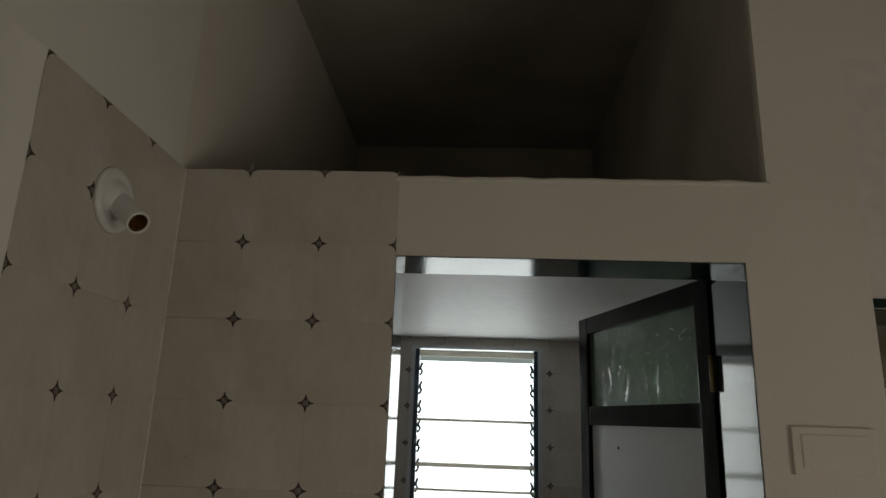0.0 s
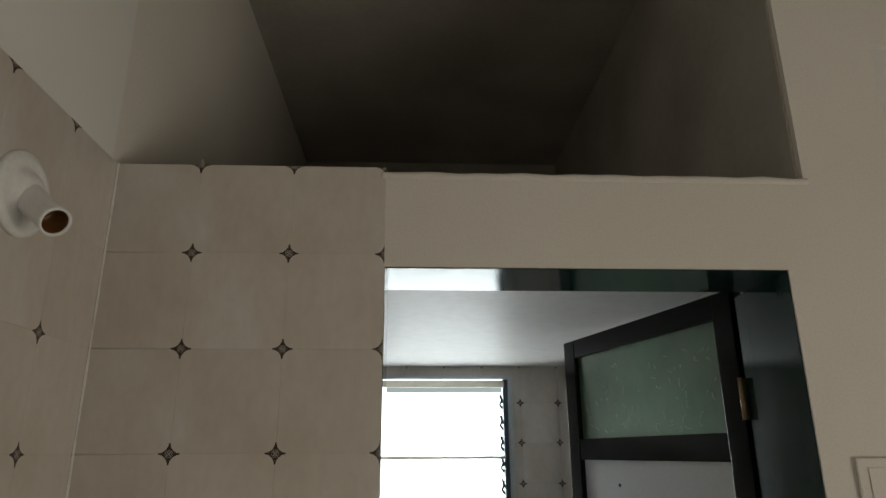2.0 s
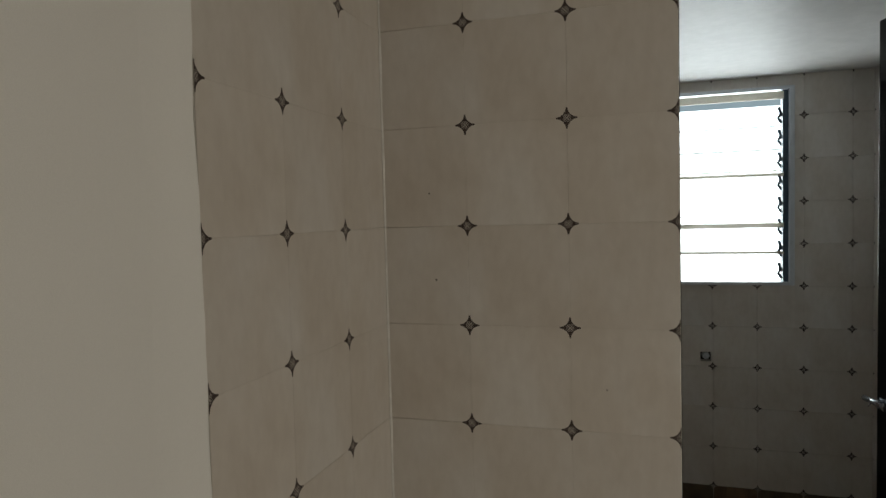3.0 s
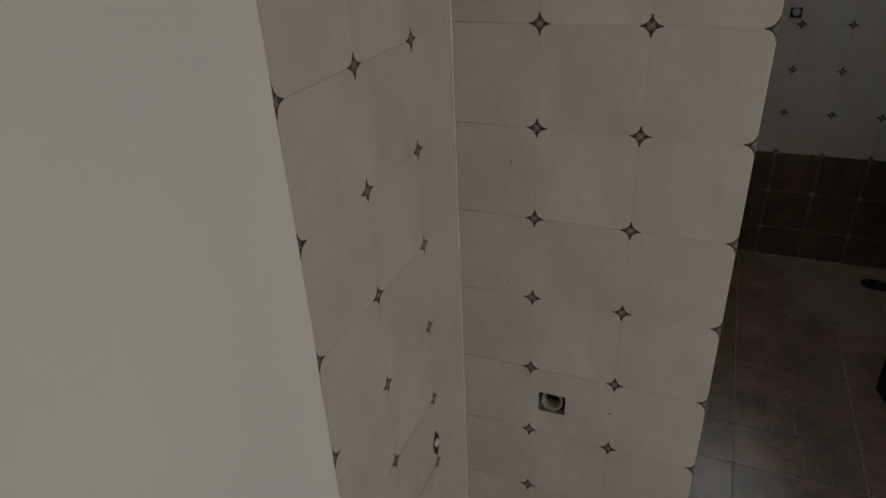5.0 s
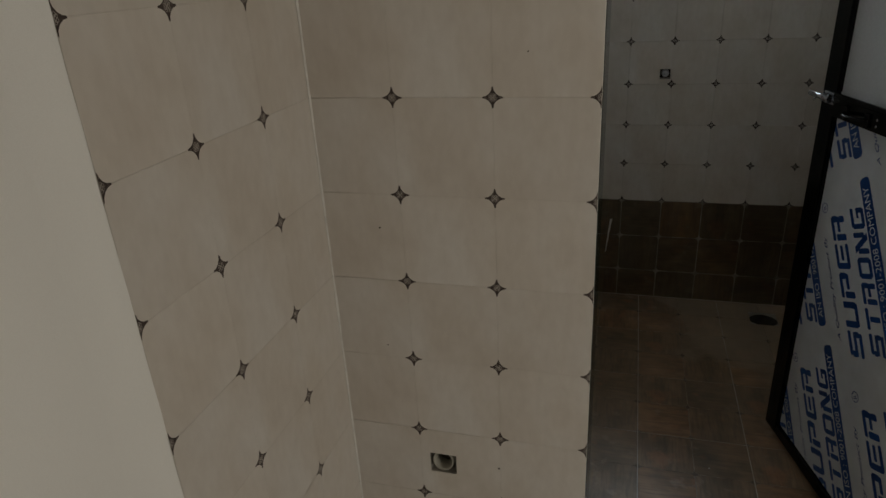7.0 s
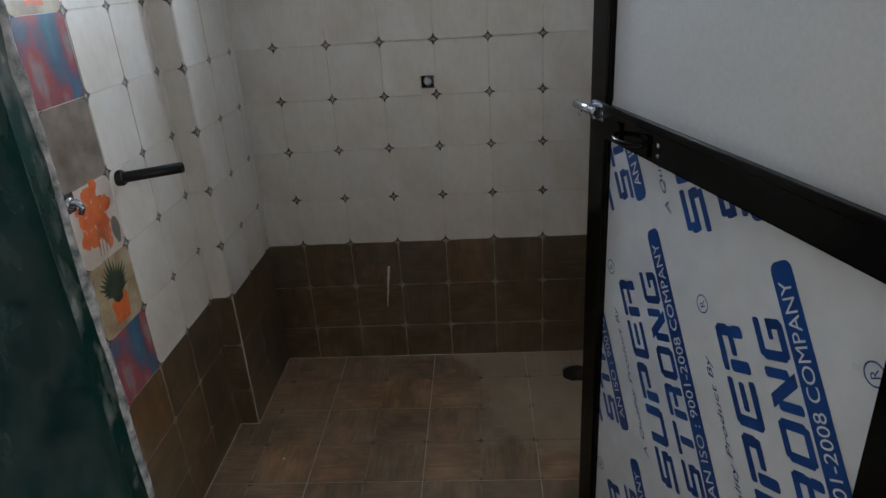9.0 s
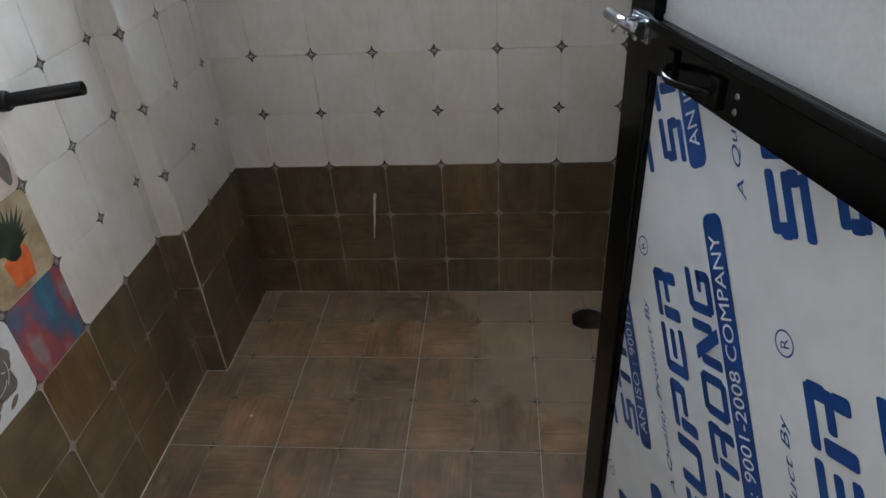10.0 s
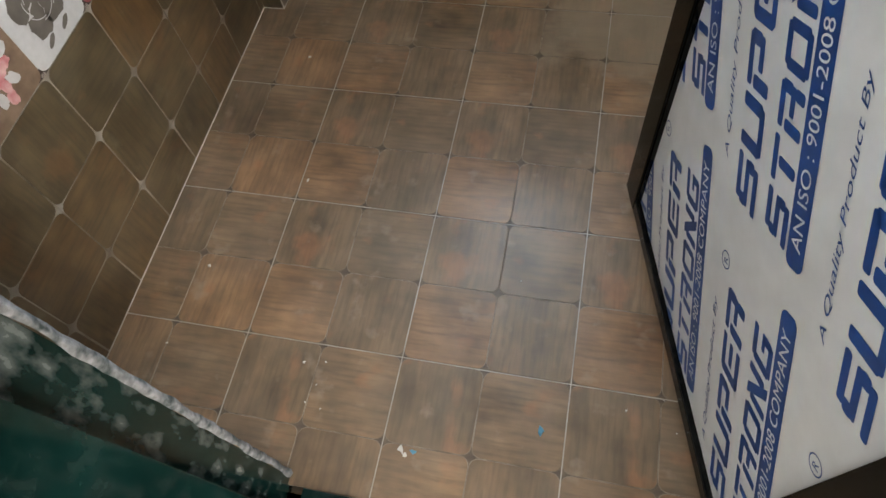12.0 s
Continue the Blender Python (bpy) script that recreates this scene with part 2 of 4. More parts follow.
def make_marble(name, smears):
    m, n, l, b = material(name, 0.1)
    t = noise_node(n, l, 6.0, 8.0)
    v = noise_node(n, l, 16.0, 10.0)
    base = ramp(n, l, t.outputs[0], [(0.3, (0.0022, 0.013, 0.0115)), (0.55, (0.0038, 0.021, 0.019)), (0.75, (0.008, 0.036, 0.033))])
    vein = ramp(n, l, maths(n, l, "ABSOLUTE", maths(n, l, "SUBTRACT", v.outputs[0], 0.5)), [(0.0, (1, 1, 1)), (0.02, (0, 0, 0))])
    c = mix(n, l, "MIX", maths(n, l, "MULTIPLY", vein.outputs[0], 0.03), base.outputs[0], (0.12, 0.20, 0.18))
    dust = noise_node(n, l, 55.0, 10.0, "Object", (1.0, 1.0, 0.45))
    dr = ramp(n, l, dust.outputs[0], [(0.47, (0, 0, 0)), (0.72, (1, 1, 1))])
    c = mix(n, l, "MIX", maths(n, l, "MULTIPLY", dr.outputs[0], smears), c, (0.20, 0.22, 0.215))
    l.new(c, b.inputs["Base Color"])
    rg = ramp(n, l, dust.outputs[0], [(0.5, (0.09, 0.09, 0.09)), (0.75, (0.09 + 0.5 * smears, 0.09 + 0.5 * smears, 0.09 + 0.5 * smears))])
    l.new(rg.outputs[0], b.inputs["Roughness"])
    bump(n, l, b, t.outputs[0], 0.05, 0.004)
    return m


def make_frosted(name, colour, rough, ripple):
    m, n, l, b = material(name, rough, 0.0, colour)
    b.inputs["Transmission Weight"].default_value = 1.0
    b.inputs["IOR"].default_value = 1.2
    t = noise_node(n, l, 30.0, 4.0)
    bump(n, l, b, t.outputs[0], ripple, 0.002)
    return m


TILE, STAR = make_tile_glaze(), make_star()
WOOD_FLOOR, WOOD_WALL = make_wood_tile("wood_print_floor", 1.14, (1.065, 1.0, 0.91), True), make_wood_tile("wood_print_dado", 0.55, (1.0, 1.02, 0.86))
MARBLE, MARBLE_SMEARED = make_marble("polished_marble", 0.06), make_marble("smeared_marble", 0.55)
LOUVRE_GLASS = make_frosted("louvre_glass", (0.97, 0.98, 0.98), 0.05, 0.05)


def make_film_glass():
    m, n, l, b = material("filmed_green_glass", 0.3, 0.0, (0.45, 0.62, 0.5))
    b.inputs["Transmission Weight"].default_value = 0.8
    b.inputs["Coat Weight"].default_value = 1.0
    b.inputs["Coat Roughness"].default_value = 0.05
    r = noise_node(n, l, 26.0, 2.0, "Object", (1.0, 0.6, 1.0))
    s = noise_node(n, l, 5.0, 4.0)
    base = ramp(n, l, s.outputs[0], [(0.3, (0.10, 0.20, 0.125)), (0.7, (0.20, 0.34, 0.225))])
    l.new(base.outputs[0], b.inputs["Base Color"])
    k = n.new("ShaderNodeBump")
    k.inputs["Strength"].default_value, k.inputs["Distance"].default_value = 0.65, 0.010
    l.new(r.outputs[0], k.inputs["Height"])
    l.new(k.outputs[0], b.inputs["Coat Normal"])
    return m


FILM_GLASS = make_film_glass()

# ---------------- building helpers ----------------


def link_mesh(name, bm, mats):
    me = bpy.data.meshes.new(name)
    bm.to_mesh(me)
    bm.free()
    for m in mats if isinstance(mats, (list, tuple)) else [mats]:
        me.materials.append(m)
    return new(name, me)


def part(name, bm, mats, parent, label=""):
    ob = link_mesh(name, bm, mats)
    ob.parent = parent
    if label:
        tagged(ob, label)
    return ob


def thing(name, place, label, category, group="", kind=""):
    ob = new(name)
    ob.empty_display_size = 0.1
    ob.matrix_world = place if isinstance(place, Matrix) else Matrix.Translation(place)
    return tagged(ob, label, category, group, kind)


def box(bm, x0, x1, y0, y1, z0, z1, bevel=0.0, mat=0):
    vs = [bm.verts.new((x, y, z)) for x in (x0, x1) for y in (y0, y1) for z in (z0, z1)]
    fs = [bm.faces.new([vs[i] for i in f]) for f in ((0, 1, 3, 2), (4, 6, 7, 5), (0, 4, 5, 1), (2, 3, 7, 6), (0, 2, 6, 4), (1, 5, 7, 3))]
    for f in fs:
        f.material_index = mat
    if bevel:
        edges = list({e for f in fs for e in f.edges})
        r = bmesh.ops.bevel(bm, geom=edges, offset=bevel, segments=2, affect="EDGES", profile=0.6)
        for f in r["faces"]:
            f.material_index = mat
    return bm


def boxes(*rows, bevel=0.0):
    bm = bmesh.new()
    for r in rows:
        box(bm, *r, bevel=bevel)
    return bm


def lathe(bm, profile, m=Matrix.Identity(4), steps=28, mat=0, close=True):
    """Turns (radius, height) pairs about the local z axis."""
    rings = []
    for r, h in profile:
        rings.append([bm.verts.new(m @ Vector((r * math.cos(2 * math.pi * i / steps), r * math.sin(2 * math.pi * i / steps), h))) for i in range(steps)])
    for a, b in zip(rings, rings[1:]):
        for i in range(steps):
            f = bm.faces.new((a[i], a[(i + 1) % steps], b[(i + 1) % steps], b[i]))
            f.material_index, f.smooth = mat, True
    if close:
        for ring, flip in ((rings[0], True), (rings[-1], False)):
            f = bm.faces.new(ring[::-1] if flip else ring)
            f.material_index = mat
    return bm


def sweep(bm, points, radius, steps=12, mat=0):
    """A round tube along points."""
    pts = [Vector(p) for p in points]
    rings = []
    side = None
    for i, p in enumerate(pts):
        d = (pts[min(i + 1, len(pts) - 1)] - pts[max(i - 1, 0)]).normalized()
        if side is None:
            side = d.orthogonal().normalized()
        side = (side - d * side.dot(d)).normalized()
        up = d.cross(side)
        rings.append([bm.verts.new(p + radius * (side * math.cos(a) + up * math.sin(a))) for a in (2 * math.pi * k / steps for k in range(steps))])
    for a, b in zip(rings, rings[1:]):
        for i in range(steps):
            f = bm.faces.new((a[i], a[(i + 1) % steps], b[(i + 1) % steps], b[i]))
            f.smooth, f.material_index = True, mat
    bm.faces.new(rings[0][::-1]).material_index = mat
    bm.faces.new(rings[-1]).material_index = mat
    return bm


def poly(bm, pts, h, mat=0):
    f = bm.faces.new([bm.verts.new((u, v, h)) for u, v in pts])
    f.material_index = mat
    return f


def clip(pts, rect):
    """Cuts a polygon to the rectangle (u0, v0, u1, v1)."""
    for axis, limit, keep_less in ((0, rect[0], False), (0, rect[2], True), (1, rect[1], False), (1, rect[3], True)):
        out = []
        for a, b in zip(pts, pts[1:] + pts[:1]):
            ia = a[axis] <= limit if keep_less else a[axis] >= limit
            ib = b[axis] <= limit if keep_less else b[axis] >= limit
            if ia:
                out.append(a)
            if ia != ib:
                k = (limit - a[axis]) / (b[axis] - a[axis])
                out.append((a[0] + k * (b[0] - a[0]), a[1] + k * (b[1] - a[1])))
        pts = out
        if len(pts) < 3:
            return []
    return pts


def without(rects, hole):
    out = []
    for u0, v0, u1, v1 in rects:
        a0, b0, a1, b1 = max(u0, hole[0]), max(v0, hole[1]), min(u1, hole[2]), min(v1, hole[3])
        if a0 >= a1 or b0 >= b1:
            out.append((u0, v0, u1, v1))
            continue
        for r in ((u0, v0, a0, v1), (a1, v0, u1, v1), (a0, v0, a1, b0), (a0, b1, a1, v1)):
            if r[2] - r[0] > 1e-4 and r[3] - r[1] > 1e-4:
                out.append(r)
    return out


def rounded(u0, v0, u1, v1, r, steps=4):
    pts = []
    for cu, cv, a0 in ((u1 - r, v1 - r, 0), (u0 + r, v1 - r, 90), (u0 + r, v0 + r, 180), (u1 - r, v0 + r, 270)):
        for k in range(steps + 1):
            a = radians(a0 + 90 * k / steps)
            pts.append((cu + r * math.cos(a), cv + r * math.sin(a)))
    return pts


P = 0.1534          # one printed square
TILE_MESHES = {}


def tile_mesh(nu, nv, rects, star, key, pick=None, base=0, rise=0.0006, skirt=None, split=0.0004):
    """A glazed tile of nu by nv embossed squares with rounded corners, cut to rects. Local: u, v, out."""
    if key in TILE_MESHES:
        return TILE_MESHES[key]
    bm = bmesh.new()
    uv = bm.loops.layers.uv.new("UVMap")
    for rc in rects:
        f = poly(bm, [(rc[0], rc[1]), (rc[2], rc[1]), (rc[2], rc[3]), (rc[0], rc[3])], 0.0, base)
        for lp in f.loops:
            lp[uv].uv = (lp.vert.co.x, lp.vert.co.y)
        for i in range(nu):
            for j in range(nv):
                mat = pick(i, j) if pick else 0
                swap = (i + j) % 2
                lo = clip(rounded(i * P + split, j * P + split, (i + 1) * P - split, (j + 1) * P - split, 0.0155), rc)
                hi = clip(rounded(i * P + split + 0.0009, j * P + split + 0.0009, (i + 1) * P - split - 0.0009, (j + 1) * P - split - 0.0009, 0.0150), rc)
                if not hi or not lo:
                    continue
                top = poly(bm, hi, rise, mat)
                fs = [top]
                if len(lo) == len(hi):
                    low = [bm.verts.new((a, b, 0.0001)) for a, b in lo]
                    tv = [v for v in top.verts]
                    for k in range(len(low)):
                        q = (k + 1) % len(low)
                        s = bm.faces.new((low[k], low[q], tv[q], tv[k]))
                        s.material_index, s.smooth = (mat if skirt is None else skirt), skirt is None
                        fs.append(s)
                for f in fs:
                    for lp in f.loops:
                        a, b = lp.vert.co.x, lp.vert.co.y
                        lp[uv].uv = (b, a) if swap else (a, b)
        if star is not None:
            for i in range(nu + 1):
                for j in range(nv + 1):
                    a, b, h = i * P, j * P, 0.0155
                    pts = clip([(a - h, b - h), (a + h, b - h), (a + h, b + h), (a - h, b + h)], rc)
                    if pts:
                        f = poly(bm, pts, 0.0005, star)
                        for lp in f.loops:
                            lp[uv].uv = ((lp.vert.co.x - a) / h, (lp.vert.co.y - b) / h)
    bmesh.ops.recalc_face_normals(bm, faces=[f for f in bm.faces if f.normal.z < -0.1])
    for f in bm.faces:
        f.normal_update()
    bad = [f for f in bm.faces if f.normal.z < -0.01]
    if bad:
        bmesh.ops.reverse_faces(bm, faces=bad)
    me = bpy.data.meshes.new("tile")
    bm.to_mesh(me)
    bm.free()
    TILE_MESHES[key] = me
    return me


def lay(parent, origin, udir, vdir, u_range, v_range, u_joint, v_joint, nu, nv, mats, holes=(), star=1, kind="a", name="tile", only=None, skip=None, pick=None, wobble=0.0002, gap=0.0003, base=0, rise=0.0006, skirt=None, split=0.0004):
    """Tiles over a face: u and v ranges on the face, a joint that the grid passes through, and holes left open."""
    n = udir.cross(vdir)
    made = []
    tw, th = nu * P, nv * P
    i0, i1 = math.floor((u_range[0] - u_joint) / tw + 1e-6), math.ceil((u_range[1] - u_joint) / tw - 1e-6)
    j0, j1 = math.floor((v_range[0] - v_joint) / th + 1e-6), math.ceil((v_range[1] - v_joint) / th - 1e-6)
    for i in range(i0, i1):
        for j in range(j0, j1):
            if (only and not only(i, j)) or (skip and skip(i, j)):
                continue
            a, b = u_joint + i * tw, v_joint + j * th
            g = gap
            rects = [(max(g, u_range[0] - a), max(g, v_range[0] - b), min(tw - g, u_range[1] - a), min(th - g, v_range[1] - b))]
            if rects[0][2] - rects[0][0] < 0.004 or rects[0][3] - rects[0][1] < 0.004:
                continue
            for h in holes:
                rects = without(rects, (h[0] - a, h[1] - b, h[2] - a, h[3] - b))
            if not rects:
                continue
            key = (kind, nu, nv, star, tuple(tuple(round(k, 4) for k in r) for r in rects))
            me = tile_mesh(nu, nv, rects, star, key, pick, base, rise, skirt, split)
            if not me.materials:
                for m in mats:
                    me.materials.append(m)
            ob = new(name, me)
            m = Matrix.Identity(4)
            m.col[0], m.col[1], m.col[2] = (*udir, 0), (*vdir, 0), (*n, 0)
            place = origin + udir * a + vdir * b + n * random.uniform(0, wobble)
            m.translation = place
            ob.matrix_world = m
            ob.parent = parent
            made.append(ob)
    return made


X, Y, Z = Vector((1, 0, 0)), Vector((0, 1, 0)), Vector((0, 0, 1))

# ---------------- the large structure ----------------
TOP, CEIL, YB, XL, XR = 2.107, 2.95, 1.668, -0.1445, 1.011
ZF, ZD = 0.029, 0.457                       # bathroom floor, top of the brown dado
PX, PY = -0.0893, 1.3155                     # faces of the corner pillar
DX0, DX1, DZ = 0.308, 0.974, 1.932          # the clear doorway
WX0, WX1, WZ0, WZ1 = 0.190, 0.760, 1.226, 1.944   # the bathroom window


def structure(name, bm, mats, label, category):
    return tagged(link_mesh(name, bm, mats), label, category, kind="structure")


floor_hall = structure("floor_hall", boxes((-0.35, 2.7, -3.4, 0.0, -0.12, 0.0)), CONCRETE, "plain grey concrete floor of the hall", "floor")
floor_bath = structure("floor_bathroom", boxes((-0.16, 0.831, 0.2, 1.67, -0.12, ZF - 0.0016), (0.957, 1.012, 0.2, 1.67, -0.12, ZF - 0.0016), (0.831, 0.957, 0.2, 1.482, -0.12, ZF - 0.0016), (0.831, 0.957, 1.608, 1.67, -0.12, ZF - 0.0016)), FLOOR_GROUT, "brown wood-print tiled bathroom floor, dusty", "floor")
wall_left = structure("wall_left", boxes((-0.35, -0.147, -3.4, 0.002, 0.0, CEIL), (-0.35, XL - 0.0012, 0.002, 1.87, 0.0, 2.06)), PUTTY, "off-white plastered wall, tiled in its lower part", "wall")
# duller plaster than the hall side, toning down the light on this wall
structure("wall_loft_left", boxes((-0.35, -0.147, 0.002, 1.87, 2.06, CEIL)), PLASTER, "plastered side wall of the loft", "wall")
wall_front = structure("wall_front", boxes(
    (-0.147, 0.012, 0.0006, 0.2, 0.0, 2.105), (0.074, 0.262, 0.0006, 0.2, 0.0, 2.105), (0.262, 0.288, 0.0006, 0.155, 0.0, 1.951), (0.262, 0.288, 0.0006, 0.2, 1.951, 2.105), (0.012, 0.074, 0.0006, 0.2, 0.0, 0.470), (0.012, 0.074, 0.0006, 0.2, 0.524, 2.105), (0.012, 0.074, 0.06, 0.2, 0.470, 0.524),
    (0.288, 0.307, 0.0006, 0.0037, 0.0, 1.951), (0.975, 0.994, 0.0, 0.0037, 0.0, 1.951), (0.307, 0.975, 0.0, 0.0037, 1.9335, 1.951), (0.288, 0.994, 0.0, 0.2, 1.951, 2.097),
    (0.994, 1.2, 0.0, 0.2, 0.0, 2.097), (1.028, 1.2, 0.0, 0.2, 2.097, CEIL),
    (1.2, 2.7, 0.0, 0.2, 2.37, CEIL), (2.0, 2.7, 0.014, 0.2, 0.0, 1.872)), PLASTER,
    "plastered wall round the bathroom doorway, pale beige", "wall")
structure("pale_panel", boxes((1.2, 2.7, 0.008, 0.2, 1.872, 2.37)), CEILING, "paler panel over the neighbouring doorway", "wall panel")
# the second box is an added thin sheet that shades the reveal by colour
structure("wall_loft_right", boxes((1.028, 1.2, 0.2, 1.8, 2.1, CEIL), (1.023, 1.0279, 0.012, 1.8, 2.106, CEIL)), LOFT_SHADED, "side wall of the loft, greyed for its shade", "wall")
wall_back = structure("wall_bathroom_back", boxes(
    (-0.155, WX0, YB + 0.001, 1.87, 0.0, 2.1), (WX1, 1.2, YB + 0.001, 1.87, 0.0, 2.1), (WX0, WX1, YB + 0.001, 1.87, WZ1, 2.1),
    (WX0, 0.441, YB + 0.001, 1.87, 0.0, WZ0), (0.479, WX1, YB + 0.001, 1.87, 0.0, WZ0), (0.441, 0.479, YB + 0.001, 1.87, 0.0, 0.935), (0.441, 0.479, YB + 0.001, 1.87, 0.971, WZ0), (0.441, 0.479, YB + 0.04, 1.87, 0.935, 0.971)), GROUT, "tiled bathroom wall with the louvre window", "wall")
wall_right = structure("wall_bathroom_right", boxes((XR + 0.001, 1.2, 0.2, YB + 0.001, 0.0, 2.1)), GROUT, "tiled side wall of the bathroom", "wall")
structure("loft_lining", boxes((-0.147, 1.2, 1.80, 1.87, 2.1, CEIL), (-0.147, 1.03, 0.04, 1.8, 2.1005, 2.104)), LOFT_SHADED, "grey lining of the loft, coloured for its shade", "loft")
structure("ceiling_bathroom", boxes((-0.155, XR + 0.004, 0.2, YB + 0.1, 1.983, 2.1)), CEILING, "white painted low bathroom ceiling under the loft", "ceiling")
structure("ceiling_hall", boxes((-0.35, 2.7, -3.4, 0.1, CEIL, CEIL + 0.12)), CEILING, "white painted ceiling", "ceiling")
structure("ceiling_loft", boxes((-0.35, 2.7, 0.1, 1.87, CEIL, CEIL + 0.12)), LOFT_SHADED, "ceiling of the loft, greyed for its shade", "ceiling")
structure("wall_hall_right", boxes((2.7, 2.85, -3.4, -2.4, 0.0, CEIL), (2.7, 2.85, -0.9, 1.87, 0.0, CEIL), (2.7, 2.85, -2.4, -0.9, 0.0, 0.4), (2.7, 2.85, -2.4, -0.9, 1.3, CEIL)), PLASTER, "plain plastered wall with a window opening", "wall")
structure("wall_hall_rear", boxes((-0.35, 2.85, -3.55, -3.4, 0, CEIL)), PLASTER, "plain plastered wall", "wall")
structure("wall_next_room", boxes((1.2, 2.7, 0.46, 0.6, 0.0, 2.4)), PLASTER, "plain wall of the neighbouring room", "wall")
structure("ceiling_next_room", boxes((1.2, 2.7, 0.2, 0.46, 2.1, 2.2)), CEILING, "ceiling of the neighbouring room", "ceiling")
structure("dado_grout", boxes((XL - 0.0012, XL - 0.0003, 0.2, PY + 0.001, 0.0, ZD), (PX - 0.0009, PX - 0.0003, PY + 0.001, YB, 0.0, ZD), (PX - 0.0009, XR, YB + 0.0003, YB + 0.0009, 0.0, ZD), (XR + 0.0003, XR + 0.0009, 0.2, YB, 0.0, ZD), (XL, PX - 0.0009, PY + 0.0003, PY + 0.0011, 0.0, ZD)), DADO_GAP, "patchy light grout between the brown dado tiles", "grout")
# pillar in the bathroom corner
pillar = structure("corner_pillar", boxes((-0.155, PX - 0.0012, PY + 0.0012, YB + 0.001, 0.0, 1.983)), GROUT, "tiled corner pillar of the bathroom", "pillar")

# mortar bed under the niche tiles and the sloping plaster edge beside them
bm = boxes((-0.147, -0.1382, -0.448, 0.0, 0.0, TOP - 0.002))
structure("mortar_bed", bm, GROUT, "mortar bed under the niche tiles", "wall")
bm = bmesh.new()
rows = []
for k in range(60):
    z = TOP * k / 59
    j = noise.noise(Vector((0.0, 0.0, z * 9.0))) * 0.004
    w = noise.noise(Vector((3.0, 1.0, z * 5.0))) * 0.005
    rows.append([bm.verts.new(c) for c in ((-0.1372, -0.4475 + j, z), (-0.1378, -0.4515 + j, z), (-0.1412, -0.464 + w * 0.5, z), (-0.1450, -0.480 + w, z), (-0.1466, -0.494 + w, z), (-0.1474, -0.515 + w, z))])
for a, b in zip(rows, rows[1:]):
    for i in range(5):
        bm.faces.new((a[i], b[i], b[i + 1], a[i + 1])).smooth = True
structure("plaster_edge", bm, PUTTY, "uneven sloping plaster edge along the tiles", "trim")
bm = bmesh.new()
rows = []
for k in range(70):
    f = k / 69
    j = noise.noise(Vector((f * 14.0, 2.0, 0.0))) * 0.0035
    x = 0.30 + 0.735 * f
    rows.append([bm.verts.new(c) for c in ((x, -0.0005, 2.086), (x, -0.0035, 2.092 + j * 0.5), (x, -0.001, 2.0985 + j), (x, 0.042, 2.105 + j * 0.4))])
for a, b in zip(rows, rows[1:]):
    for i in range(3):
        bm.faces.new((a[i], b[i], b[i + 1], a[i + 1])).smooth = True
structure("loft_edge", bm, PLASTER, "rough plastered edge of the loft floor", "trim")

# ---------------- doorway: polished green marble lining ----------------
door_frame = thing("door_frame", (0.641, 0.1, 0.0), "polished dark green marble door lining with rough white edge", "door frame", kind="structure")
door_frame_inv = Matrix.Translation((0.641, 0.1, 0.0)).inverted()


def lining(name, rows, mats, label="", bevel=0.0015):
    bm = boxes(*rows, bevel=bevel)
    ob = part(name, bm, mats, door_frame, label)
    ob.matrix_parent_inverse = door_frame_inv
    return ob


lining("jamb", [(0.288, DX0, 0.004, 0.155, 0.0, DZ)], MARBLE)
lining("jamb", [(DX1, 0.994, 0.004, 0.155, 0.0, DZ)], MARBLE)
lining("head", [(0.288, 0.994, 0.004, 0.155, DZ, 1.951)], MARBLE)
lining("door_stop", [(0.2625, 0.280, 0.1555, 0.2135, 0.0, DZ)], MARBLE_SMEARED, "marble strip smeared with mortar")
lining("door_stop", [(DX1 + 0.002, 0.994, 0.156, 0.199, 0.0, DZ)], MARBLE)
lining("sill", [(DX0 + 0.001, DX1 - 0.001, 0.0, 0.199, -0.005, 0.033)], MARBLE)
bm = bmesh.new()
rows = []
for k in range(260):
    z = 1.93 * k / 259
    j = noise.noise(Vector((7.0, 0.0, z * 12.0))) * 0.003 + noise.noise(Vector((2.0, 0.0, z * 31.0))) * 0.0016
    w = noise.noise(Vector((0.0, 5.0, z * 20.0))) * 0.002 + noise.noise(Vector((0.0, 9.0, z * 43.0))) * 0.0010
    rows.append([bm.verts.new(c) for c in ((0.2801, 0.2125 + j * 1.6, z), (0.2822 + w * 0.6, 0.2155 + j, z), (0.2825 + w, 0.219 + w, z), (0.279 + w, 0.2245 + w, z), (0.258, 0.225, z))])
for a, b in zip(rows, rows[1:]):
    for i in range(4):
        bm.faces.new((a[i], a[i + 1], b[i + 1], b[i])).smooth = True
ob = part("plaster_lip", bm, SMEARED, door_frame, "rough dirty white mortar lip")
ob.matrix_parent_inverse = door_frame_inv

# ---------------- tiles ----------------
GLAZED = [TILE, STAR]
lay(wall_front, Vector((0, 0.0, 0)), X, Z, (-0.1365, 0.3065), (0.0, TOP), 0.3068 - 3 * P, TOP - 7 * 2 * P, 3, 2, GLAZED, gap=0.00006, wobble=0.00008, split=0.0002, holes=[(0.017, 0.475, 0.068, 0.519)])
lay(wall_left, Vector((-0.1375, 0, 0)), Y, Z, (-0.4475, 0.0), (0.0, TOP), -0.447, TOP - 7 * 2 * P, 3, 2, GLAZED, gap=0.00006, wobble=0.00008, split=0.0002, holes=[(-0.150, 0.452, -0.137, 0.490)])

